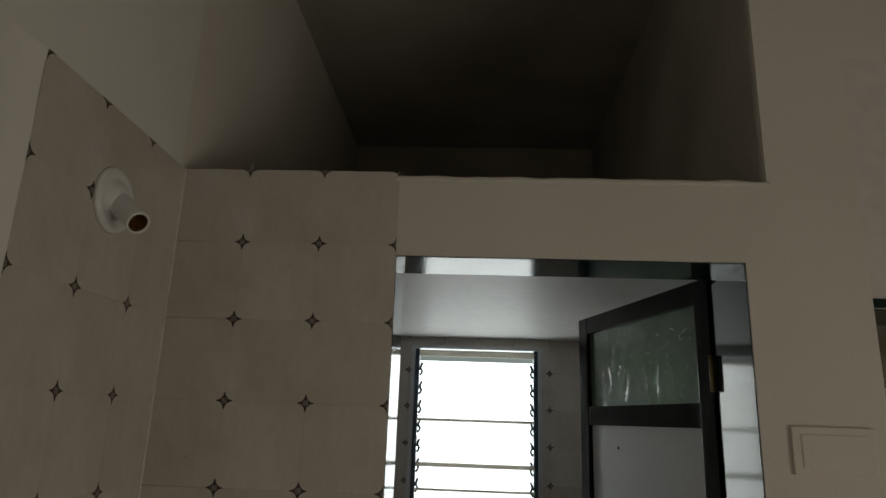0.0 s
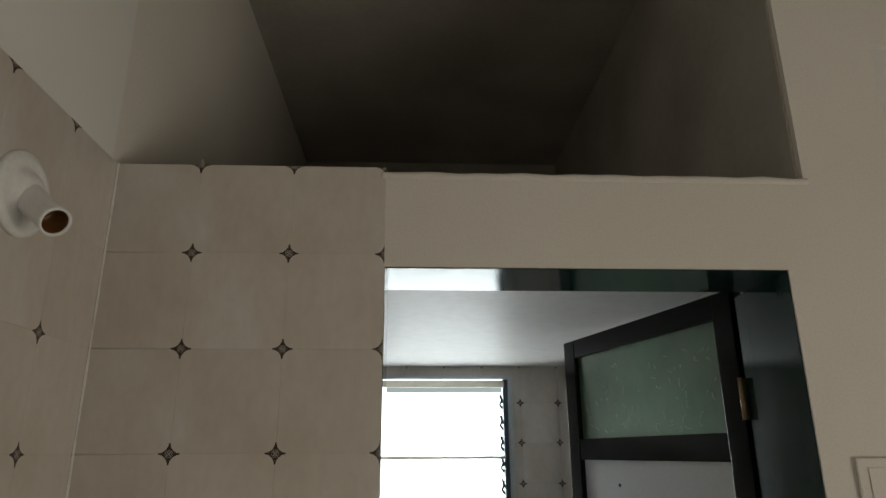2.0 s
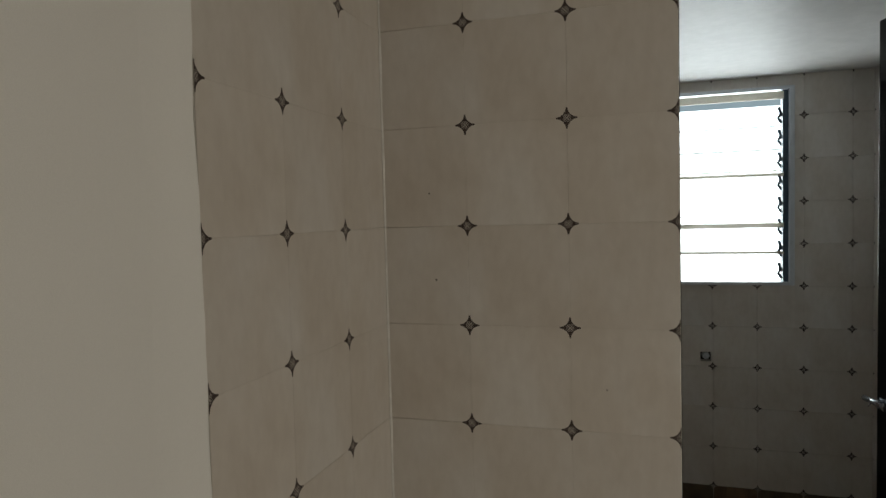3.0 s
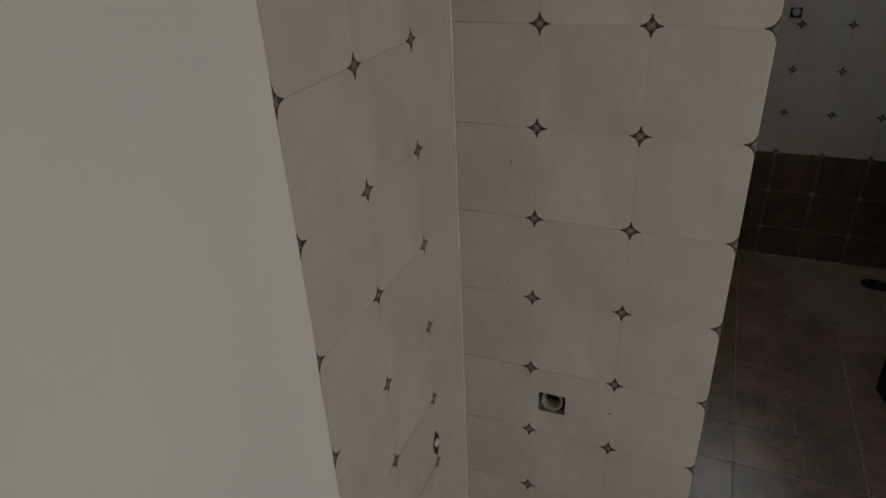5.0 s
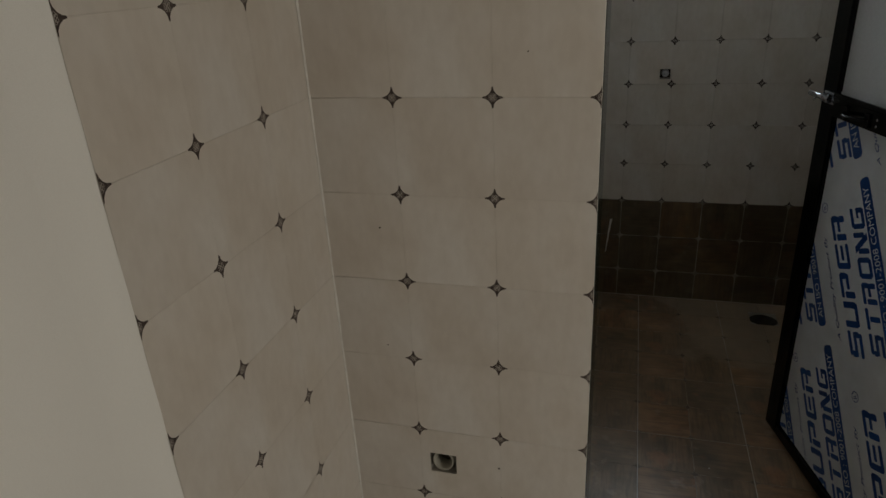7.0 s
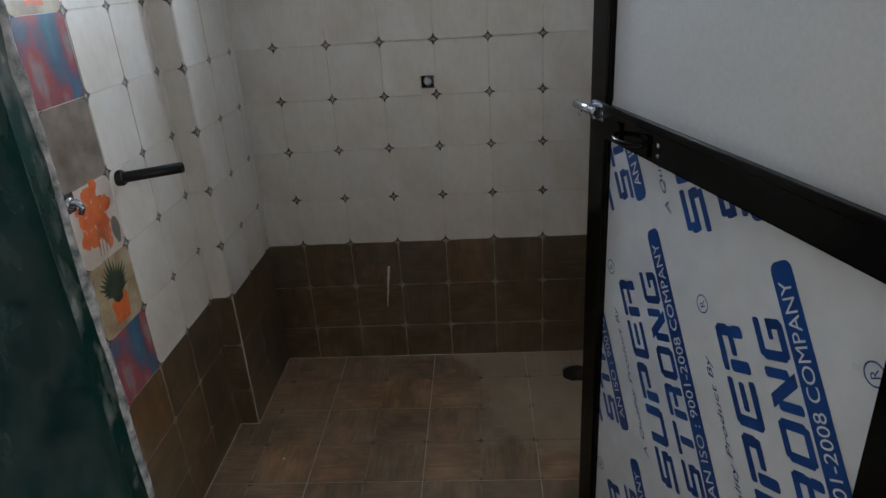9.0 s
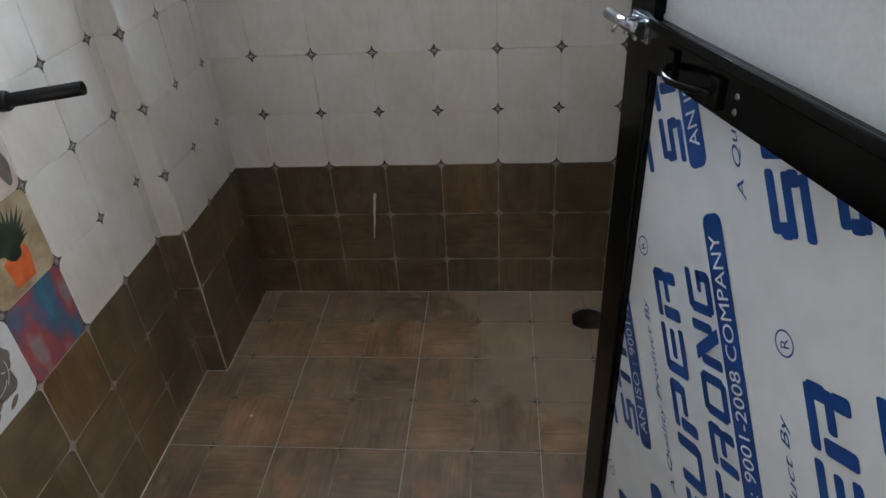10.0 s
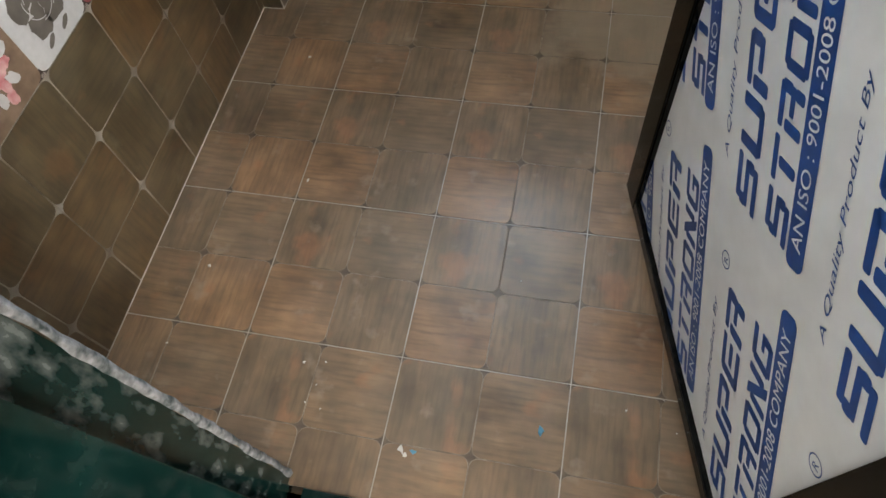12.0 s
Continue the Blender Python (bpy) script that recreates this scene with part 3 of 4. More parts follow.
WORN = mottled("worn_tile_edge", (0.075, 0.055, 0.042), (0.22, 0.17, 0.125), 60.0, 0.45, 90.0, 0.1)
RUBBED = mottled("rubbed_tile_rim", (0.16, 0.12, 0.085), (0.44, 0.36, 0.28), 22.0, 0.4, 90.0, 0.1)
# back wall
lay(wall_back, Vector((0, YB, 0)), X, Z, (-0.1, XR), (ZD, 1.983), 0.638 - 3 * P, ZD, 3, 2, GLAZED, holes=[(WX0 - 0.001, WZ0, WX1 + 0.001, WZ1), (0.441, 0.935, 0.479, 0.971)], rise=0.0020, split=0.0010, kind="white")
lay(wall_back, Vector((0, YB, 0)), X, Z, (-0.1, XR), (0.0, ZD), 0.638 - 3 * P, ZD - 2 * P, 3, 2, [WOOD_WALL, DADO_GAP], star=None, gap=0.0016, base=1, rise=0.0010, split=0.0012, kind="brown")
# left wall, as far as the pillar: one strip of picture tiles, the rest white
picture_strip = lambda i, j: i == 0
lay(wall_left, Vector((XL, 0, 0)), Y, Z, (0.2, PY + 0.004), (ZD, 1.983), 0.984 - 3 * P, ZD, 3, 2, GLAZED, rise=0.0020, split=0.0010, kind="white", skip=picture_strip)
lay(wall_left, Vector((XL, 0, 0)), Y, Z, (0.2, PY + 0.004), (0.0, ZD), 0.525, ZD - 2 * P, 3, 2, [WOOD_WALL, DADO_GAP], star=None, gap=0.0016, base=1, rise=0.0010, split=0.0012, kind="brown")
# pillar: front face and side
lay(pillar, Vector((0, PY, 0)), X, Z, (XL, PX + 0.0005), (ZD, 1.983), PX - 3 * P, ZD, 3, 2, GLAZED, rise=0.0020, split=0.0010, kind="white")
lay(pillar, Vector((0, PY, 0)), X, Z, (XL, PX + 0.0005), (0.0, ZD), PX - 3 * P, ZD - 2 * P, 3, 2, [WOOD_WALL, DADO_GAP], star=None, gap=0.0016, base=1, rise=0.0010, split=0.0012, kind="brown")
lay(pillar, Vector((PX, 0, 0)), Y, Z, (PY - 0.001, YB), (ZD, 1.983), 1.625 - 3 * P, ZD, 3, 2, GLAZED, rise=0.0020, split=0.0010, kind="white")
lay(pillar, Vector((PX, 0, 0)), Y, Z, (PY - 0.001, YB), (0.0, ZD), 1.625 - 3 * P, ZD - 2 * P, 3, 2, [WOOD_WALL, DADO_GAP], star=None, gap=0.0016, base=1, rise=0.0010, split=0.0012, kind="brown")
# right wall
lay(wall_right, Vector((XR, 0, 0)), -Y, Z, (-YB, -0.2), (ZD, 1.983), -YB, ZD, 3, 2, GLAZED, rise=0.0020, split=0.0010, kind="white")
lay(wall_right, Vector((XR, 0, 0)), -Y, Z, (-YB, -0.2), (0.0, ZD), -YB, ZD - 2 * P, 3, 2, [WOOD_WALL, DADO_GAP], star=None, gap=0.0016, base=1, rise=0.0010, split=0.0012, kind="brown")
# inner face of the doorway wall, past the jambs
lay(wall_front, Vector((0, 0.204, 0)), -X, Z, (-0.258, 0.1445), (0.0, 1.983), 0.150 - 3 * P, ZD, 3, 2, GLAZED, rise=0.0020, split=0.0010, kind="white")
# bathroom floor
lay(floor_bath, Vector((0, 0, ZF - 0.0012)), X, Y, (XL, XR), (0.2, YB), 0.117, 0.146, 2, 2, [WOOD_FLOOR, WORN, RUBBED], star=None, skirt=2, base=1, gap=0.0010, rise=0.0009, split=0.00035, holes=[(0.844, 1.496, 0.943, 1.594)], kind="floor", wobble=0.0002)

# the strip of picture tiles on the left wall
def make_paint():
    m, n, l, b = material("painted_print", 0.3)
    t = noise_node(n, l, 13.0, 3.0, "Object", (1.0, 0.45, 1.0))
    w = noise_node(n, l, 40.0, 4.0)
    r = ramp(n, l, t.outputs[0], [(0.30, (0.30, 0.27, 0.27)), (0.42, (0.36, 0.28, 0.30)), (0.48, (0.42, 0.09, 0.09)), (0.54, (0.20, 0.14, 0.22)), (0.60, (0.06, 0.18, 0.30)), (0.72, (0.10, 0.30, 0.36))])
    g = ramp(n, l, w.outputs[0], [(0.3, (0.75, 0.75, 0.75)), (0.7, (1, 1, 1))])
    l.new(mix(n, l, "MULTIPLY", 1.0, mix(n, l, "MULTIPLY", 0.8, r.outputs[0], g.outputs[0]), (0.72, 0.70, 0.70)), b.inputs["Base Color"])
    return m


PAINT = make_paint()
TAUPE = mottled("taupe_print", (0.11, 0.085, 0.068), (0.26, 0.22, 0.185), 16.0, 0.32, 60.0, 0.05)
TAN = mottled("tan_print", (0.24, 0.17, 0.095), (0.46, 0.37, 0.25), 20.0, 0.3, 80.0, 0.05)
CREAM = mottled("cream_print", (0.44, 0.36, 0.31), (0.58, 0.51, 0.46), 14.0, 0.3, 80.0, 0.05)
WHITE = mottled("white_print", (0.50, 0.50, 0.51), (0.60, 0.60, 0.61), 10.0, 0.3, 80.0, 0.04)
UMBER = mottled("umber_print", (0.12, 0.075, 0.05), (0.30, 0.21, 0.15), 22.0, 0.3, 80.0, 0.05)
ROSE_GREY = mottled("rose_grey_print", (0.10, 0.088, 0.078), (0.16, 0.14, 0.125), 25.0, 0.35, 80.0, 0.03)
ORANGE = mottled("orange_print", (0.50, 0.085, 0.025), (0.62, 0.16, 0.05), 40.0, 0.35, 120.0, 0.05)
LEAF = mottled("leaf_print", (0.010, 0.022, 0.016), (0.045, 0.065, 0.04), 40.0, 0.35, 120.0, 0.05)
PINK = mottled("pink_print", (0.52, 0.16, 0.17), (0.74, 0.48, 0.48), 45.0, 0.35, 120.0, 0.05)

pick_low = lambda i, j: {(2, 0): 2, (2, 1): 4, (1, 0): 6, (1, 1): 3, (0, 0): 7, (0, 1): 2}[(i, j)]
pick_high = lambda i, j: {(2, 0): 5, (2, 1): 3, (1, 0): 2, (1, 1): 6, (0, 0): 3, (0, 1): 4}[(i, j)]
PICTURE = [TILE, STAR, PAINT, TAUPE, TAN, CREAM, WHITE, UMBER]
low_row = lay(wall_left, Vector((XL, 0, 0)), Y, Z, (0.2, PY + 0.004), (ZD, 1.983), 0.984 - 3 * P, ZD, 3, 2, PICTURE, kind="picture_low", only=lambda i, j: i == 0 and j % 2 == 0, pick=pick_low)
high_row = lay(wall_left, Vector((XL, 0, 0)), Y, Z, (0.2, PY + 0.004), (ZD, 1.983), 0.984 - 3 * P, ZD, 3, 2, PICTURE, kind="picture_high", only=lambda i, j: i == 0 and j % 2 == 1, pick=pick_high)


def blob(bm, cx, cy, r, h, wav=0.25, seed=0, mat=0, squash=1.0, turn=0.0):
    pts = []
    for k in range(18):
        a = 2 * math.pi * k / 18
        q = r * (1 + wav * noise.noise(Vector((math.cos(a) * 1.5 + seed * 7.1, math.sin(a) * 1.5, seed * 1.3))))
        x, y = q * math.cos(a), q * squash * math.sin(a)
        pts.append((cx + x * math.cos(turn) - y * math.sin(turn), cy + x * math.sin(turn) + y * math.cos(turn)))
    return poly(bm, pts, h, mat)


def printed(tile, name, bm, mats):
    return part(name, bm, mats, tile)


H = 0.0009
for t in low_row:
    # rose in grey on white
    bm = bmesh.new()
    c = (1.5 * P, 0.5 * P)
    seed = 1
    for ring, count, rr, sz in ((1, 5, 0.036, 0.024), (2, 4, 0.016, 0.0135)):
        for k in range(count):
            a = 2 * math.pi * (k + 0.3 * ring) / count
            blob(bm, c[0] + rr * math.cos(a), c[1] + 0.008 + rr * 1.1 * math.sin(a), sz, H + 0.00005 * ring, 0.35, seed, 0, 0.8, a + 1.57)
            seed += 1
    blob(bm, c[0], c[1] + 0.008, 0.008, H + 0.0002, 0.3, 50)
    for k in range(2):
        blob(bm, c[0] + 0.022 * (k * 2 - 1), c[1] - 0.055, 0.013, H, 0.2, 60 + k, 0, 0.4, 0.5)
    printed(t, "rose_print", bm, ROSE_GREY)
    bm = bmesh.new()
    for k in range(7):
        a = 0.9 * k
        r0 = 0.012 + 0.0045 * k
        pts = [(c[0] + (r0 + w) * math.cos(a + q * 0.22), c[1] + 0.008 + (r0 + w) * math.sin(a + q * 0.22)) for w, qs in ((0.0, range(6)), (0.0016, range(5, -1, -1))) for q in qs]
        poly(bm, pts, H + 0.0004)
    printed(t, "rose_line", bm, WHITE)
    # plant in an orange pot
    bm = bmesh.new()
    cx, cy = 2.5 * P, 1.5 * P
    poly(bm, [(cx - 0.024, cy - 0.062), (cx + 0.024, cy - 0.064), (cx + 0.031, cy - 0.030), (cx + 0.030, cy - 0.008), (cx + 0.010, cy - 0.002), (cx - 0.014, cy - 0.006), (cx - 0.030, cy - 0.014)], H)
    printed(t, "pot_print", bm, ORANGE)
    bm = bmesh.new()
    for k in range(17):
        a = math.pi * (0.04 + 0.92 * k / 16)
        ln = 0.045 + 0.030 * math.sin(a) + 0.008 * math.sin(k * 5.0)
        dx, dy = math.cos(a), math.sin(a)
        poly(bm, [(cx - dy * 0.006, cy - 0.006 + dx * 0.006), (cx + dy * 0.006, cy - 0.006 - dx * 0.006), (cx + dx * ln * 0.6 + dy * 0.004, cy + dy * ln * 0.6 - dx * 0.004), (cx + dx * ln, cy + dy * ln), (cx + dx * ln * 0.6 - dy * 0.004, cy + dy * ln * 0.6 + dx * 0.004)], H + 0.00003 * k)
    blob(bm, cx, cy, 0.020, H + 0.0006, 0.3, 9)
    printed(t, "leaf_print", bm, LEAF)
    # pale pink blossom
    bm = bmesh.new()
    for k in range(26):
        a, r0 = 2.4 * k, 0.011 * math.sqrt(k)
        blob(bm, 0.5 * P + r0 * math.cos(a), 0.5 * P + r0 * math.sin(a), 0.013, H + 0.00002 * k, 0.4, k, k % 3 == 0, 0.7, a)
    printed(t, "blossom_print", bm, [PINK, WHITE])
for t in high_row:
    bm = bmesh.new()
    cx, cy = 2.5 * P, 0.5 * P
    for k in range(13):
        a, r0 = 2.4 * k, 0.0165 * math.sqrt(k)
        blob(bm, cx + 0.9 * r0 * math.cos(a), cy + 0.012 + 1.05 * r0 * math.sin(a), 0.0185, H + 0.00003 * k, 0.8, k + 80, 0, 0.85, a)
    printed(t, "blossom_print", bm, ORANGE)
    bm = bmesh.new()
    for k in range(4):
        poly(bm, [(cx - 0.02 + 0.012 * k, cy - 0.065), (cx - 0.0175 + 0.012 * k, cy - 0.065), (cx - 0.006 + 0.010 * k, cy - 0.015), (cx - 0.008 + 0.010 * k, cy - 0.015)], H + 0.0006)
    blob(bm, cx + 0.055, cy - 0.035, 0.014, H, 0.2, 5, 0, 2.0)
    printed(t, "stem_print", bm, ROSE_GREY)

# light caulking in the inner corner of the niche
bm = bmesh.new()
rows = []
for k in range(90):
    z = TOP * k / 89
    w = 0.0017 + 0.0010 * noise.noise(Vector((1.0, 3.0, z * 14.0)))
    rows.append([bm.verts.new(c) for c in ((-0.1362, -w * 1.6, z), (-0.1345 + w * 0.3, -0.0022, z), (-0.1362 + w * 1.6, -0.0012, z))])
for a, b in zip(rows, rows[1:]):
    for i in range(2):
        bm.faces.new((a[i], b[i], b[i + 1], a[i + 1])).smooth = True
structure("corner_caulking", bm, EDGE, "pale caulking in the corner of the tiled niche", "trim")

# light grout where the brown tiles meet the floor and each other
bm = bmesh.new()


def bead(points, r):
    pts = []
    for a, b in zip(points, points[1:]):
        a, b = Vector(a), Vector(b)
        count = max(2, int((b - a).length / 0.03))
        pts += [a.lerp(b, k / count) + Vector([0.0006 * noise.noise((a.lerp(b, k / count)) * 40 + Vector((s, 0, 0))) for s in (0, 9, 17)]) for k in range(count)]
    sweep(bm, pts + [Vector(points[-1])], r, 6)


bead([(XL, 0.215, ZF), (XL, PY, ZF), (PX, PY, ZF), (PX, YB, ZF), (XR, YB, ZF), (XR, 0.215, ZF)], 0.0026)
for x, y in ((XL, PY), (PX + 0.0002, PY - 0.0002), (PX, YB), (XR, YB)):
    bead([(x, y, ZF), (x, y, ZD)], 0.0014)
structure("grout_beads", bm, FLOOR_GROUT, "light grout along the foot and corners of the brown tiles", "grout")

# a broken corner of tile left on the loft edge
bm = bmesh.new()
pts = [(-0.010, 0.0), (0.008, 0.0), (0.004, 0.005), (-0.003, 0.008), (-0.007, 0.020), (-0.011, 0.014)]
lo = [bm.verts.new((a, 0.0, b)) for a, b in pts]
hi = [bm.verts.new((a, 0.007, b)) for a, b in pts]
bm.faces.new(lo)
bm.faces.new(hi[::-1])
for k in range(6):
    bm.faces.new((lo[k], hi[k], hi[(k + 1) % 6], lo[(k + 1) % 6]))
bm.normal_update()
ob = link_mesh("tile_fragment", bm, CONCRETE)
ob.matrix_world = Matrix.Translation((0.004, 0.012, TOP - 0.002))
tagged(ob, "small dark broken tile fragment on the loft edge", "tile fragment")

# ---------------- the bathroom door ----------------
SWING = radians(104.63)
HINGE = Vector((0.970, 0.204, 0.0))
LEAF_W = 0.660
FREE = HINGE + LEAF_W * Vector((math.cos(SWING), math.sin(SWING), 0.0))
ud = (HINGE - FREE).normalized()
nd = ud.cross(Z)          # the face that shows from the doorway
leaf_pose = Matrix.Identity(4)
leaf_pose.col[0], leaf_pose.col[1], leaf_pose.col[2] = (*ud, 0), (*Z, 0), (*nd, 0)
leaf_pose.translation = FREE
# local: u from the free edge to the hinges, v up, w out of the visible face
door = thing("door_1", leaf_pose, "open black-framed bathroom door with filmed lower panel and green glass transom", "door", kind="structure")
T = 0.030                 # thickness of the leaf
U0, U1 = 0.026, 0.606     # inner edges of the stiles
V0, V1, V2, V3, V4, V5 = 0.075, 0.986, 1.043, 1.627, 1.681, 1.899   # edges of the rails


def leaf_box(name, u0, u1, v0, v1, w0, w1, mat, label="", bevel=0.002, under=None):
    return part(name, box(bmesh.new(), u0, u1, v0, v1, w0, w1, bevel), mat, under or door, label)


leaf_box("stile", -0.032, U0, 0.045, 1.950, -T, 0.0, BLACK)
leaf_box("stile", U1, LEAF_W, 0.045, 1.950, -T, 0.0, BLACK)
leaf_box("rail", U0 + 0.0005, U1 - 0.0005, 0.045, V0, -T, -0.001, BLACK)
leaf_box("rail", U0 + 0.0005, U1 - 0.0005, V1, V2 - 0.006, -T, 0.004, BLACK)
leaf_box("rail_ledge", U0 + 0.008, U1 - 0.0005, V2 - 0.012, V2, 0.0042, 0.010, BLACK, "glossy black ledge")
leaf_box("rail", U0 + 0.0005, U1 - 0.0005, V3, V4, -T, -0.001, BLACK)
leaf_box("rail", U0 + 0.0005, U1 - 0.0005, V5, 1.950, -T, -0.001, BLACK)
film = leaf_box("film_panel", U0, U1, V0 - 0.0005, V1 + 0.0005, -0.020, -0.012, FILM, "white protective film printed in blue", 0.0)
leaf_box("plain_panel", U0, U1, V2 - 0.0065, V3 + 0.0005, -0.020, -0.012, PANEL, "plain pale grey panel", 0.0)
leaf_box("transom_glass", U0, U1, V4 - 0.0005, V5 + 0.0005, -0.018, -0.013, FILM_GLASS, "green glass under a bubbled film", 0.0)
for v0, v1 in ((V0, V1), (V2, V3)):
    for u in (U0, U1 - 0.003):
        leaf_box("glazing_bead", u, u + 0.003, v0, v1, -0.0125, -0.004, BLACK, "", 0.0008)
part("screw", lathe(bmesh.new(), [(0.004, 0), (0.004, 0.002), (0.002, 0.003)], Matrix.Translation((0.194, 1.569, -0.012)), 12), HOLE_DARK, door, "dark screw head")
# bubbles and creases of the loose film on the transom; glints painted pale
CREASE_GLINT = mottled("crease_glint", (0.55, 0.66, 0.58), (0.70, 0.80, 0.72), 20.0, 0.08, 200.0, 0.02)


def crease_lines(seed, count, u0, u1, v0, v1, w, crowd, thick=0.0010):
    """Short curled ridges of loose film between u0..u1 and v0..v1, denser near the foot; coloured as glints."""
    rnd = random.Random(seed)
    bm = bmesh.new()
    for k in range(count):
        u = rnd.uniform(u0 + 0.03, u1 - 0.03)
        v = v0 + 0.012 + (v1 - v0 - 0.05) * rnd.random() ** crowd
        a, bend, ln = rnd.uniform(0, 6.28), rnd.uniform(-2.6, 2.6), rnd.uniform(0.006, 0.022)
        pts = []
        for q in range(7):
            pts.append((u, v, w))
            u, v, a = u + ln / 6 * math.cos(a), v + ln / 6 * math.sin(a), a + bend / 6
        if max(p[1] for p in pts) < v1 - 0.01 and min(p[1] for p in pts) > v0 + 0.004:
            sweep(bm, pts, thick, 6)
    return bm


bm = crease_lines(5, 70, U0, U1, V4, V5, -0.0124, 1.8)
part("film_crease_glints", bm, CREASE_GLINT, door, "creases in the loose film, coloured pale as glints")
# bolt, pull handle and screws on the middle rail
bm = bmesh.new()
box(bm, -0.012, 0.030, 1.012, 1.040, 0.0002, 0.0065, 0.001)
sweep(bm, [(-0.062, 1.026, 0.0135), (0.026, 1.026, 0.0135)], 0.0068, 14)
sweep(bm, [(-0.030, 1.021, 0.016), (-0.033, 1.012, 0.020)], 0.0020, 10)
for u in (-0.006, 0.018):
    box(bm, u, u + 0.008, 1.016, 1.036, 0.0062, 0.0190, 0.002)
part("bolt", bm, CHROME, door, "chrome sliding bolt")
bm = bmesh.new()
arc = [(0.086 + 0.085 * k / 16, 1.006, 0.004 + 0.024 * math.sin(math.pi * k / 16) ** 0.7) for k in range(17)]
sweep(bm, arc, 0.0038, 12)
for u in (0.077, 0.164):
    box(bm, u, u + 0.018, 0.992, 1.022, 0.0042, 0.0085, 0.001)
part("pull_handle", bm, BLACK, door, "black bow handle")
for v in (1.000, 1.014):
    part("screw", lathe(bmesh.new(), [(0.0035, 0.004), (0.0035, 0.0054), (0.002, 0.0062)], Matrix.Translation((0.206, v, 0)), 12), CHROME, door, "small bright screw")
for v in (1.070, 1.74, 0.30):
    bm = bmesh.new()
    box(bm, LEAF_W + 0.0005, LEAF_W + 0.004, v - 0.037, v + 0.037, -T, 0.006, 0.0008)
    sweep(bm, [(LEAF_W + 0.006, v - 0.038, 0.005), (LEAF_W + 0.006, v + 0.038, 0.005)], 0.005, 12)
    part("hinge", bm, BRASS, door, "dull brass hinge")

# the print on the film: slanting blocks, lettered bars and marks
along, across = Vector((-0.560, 0.828)), Vector((0.828, 0.560))


def cut_to_panel(bm, u0=U0 + 0.0035, u1=U1 - 0.0035, v0=V0 + 0.0005, v1=V1 - 0.0005):
    for co, no in (((u0, 0, 0), (-1, 0, 0)), ((u1, 0, 0), (1, 0, 0)), ((0, v0, 0), (0, -1, 0)), ((0, v1, 0), (0, 1, 0))):
        bmesh.ops.bisect_plane(bm, geom=list(bm.verts) + list(bm.edges) + list(bm.faces), plane_co=co, plane_no=no, clear_outer=True)
    return bm


def on_film(q, w):
    """Local print pose: s along the lines, q across them, at the corner point."""
    m = Matrix.Identity(4)
    m.col[0], m.col[1] = (along.x, along.y, 0, 0), (-across.x, -across.y, 0, 0)
    m.col[2] = (0, 0, 1, 0)
    m.translation = (q.x, q.y, w)
    return m


def lettering(text, size, shear, width):
    cu = bpy.data.curves.new("lettering", "FONT")
    cu.body, cu.size, cu.shear, cu.resolution_u = text, size, shear, 3
    ob = bpy.data.objects.new("lettering", cu)
    scene.collection.objects.link(ob)
    bpy.context.view_layer.update()
    me = bpy.data.meshes.new_from_object(ob.evaluated_get(bpy.context.evaluated_depsgraph_get()))
    bpy.data.objects.remove(ob)
    xs = [v.co.x for v in me.vertices]
    k = width / (max(xs) - min(xs))
    me.transform(Matrix.Diagonal((k, 1, 1, 1)) @ Matrix.Translation((-min(xs), 0, 0)))
    return me


BAR_TEXT = lettering("AN ISO : 9001-2008 COMPANY", 0.028, 0.0, 0.368)
SCRIPT_TEXT = lettering("A Quality Product By", 0.0165, 0.30, 0.262)
MARK_TEXT = lettering("R", 0.017, 0.0, 0.009)


# heavy signs of separate slanting bars: (along from, to, across from, to), with the lean of the print
BLOCKS = {"snake": ((0.06, 1, 0.78, 1), (0, 0.25, 0.52, 0.80), (0.03, 0.97, 0.40, 0.61), (0.75, 1, 0.20, 0.48), (0, 0.94, 0, 0.21)),
          "cup": ((0, 0.26, 0.10, 1), (0.74, 1, 0.10, 1), (0.06, 0.94, 0, 0.22)),
          "flag": ((0, 0.26, 0, 0.70), (0, 0.94, 0.78, 1), (0.74, 1, 0.46, 0.92), (0.34, 0.96, 0.32, 0.53)),
          "comb": ((0, 0.25, 0.06, 0.94), (0.06, 1, 0.79, 1), (0.34, 0.94, 0.40, 0.60), (0.06, 1, 0, 0.21)),
          "foot": ((0, 0.26, 0, 0.70), (0, 0.94, 0.78, 1), (0.74, 1, 0.50, 0.92), (0.34, 0.96, 0.36, 0.56), (0.72, 0.98, 0, 0.38)),
          "post": ((0, 1, 0.78, 1), (0.37, 0.63, 0, 0.72)),
          "ring": ((0, 0.25, 0.10, 0.90), (0.75, 1, 0.10, 0.90), (0.08, 0.92, 0.78, 1), (0.08, 0.92, 0, 0.22)),
          "gate": ((0, 0.25, 0, 0.80), (0.75, 1, 0.20, 1), ((0.02, 1), (0.34, 1), (0.98, 0), (0.66, 0))),
          "hook": ((0, 0.25, 0.10, 0.90), (0.08, 1, 0.78, 1), (0.08, 0.94, 0, 0.22), (0.75, 1, 0.06, 0.52), (0.50, 1, 0.40, 0.56))}
UPPER_ROW = ("snake", "cup", "flag", "comb", "foot")
LOWER_ROW = ("snake", "post", "foot", "ring", "gate", "hook")


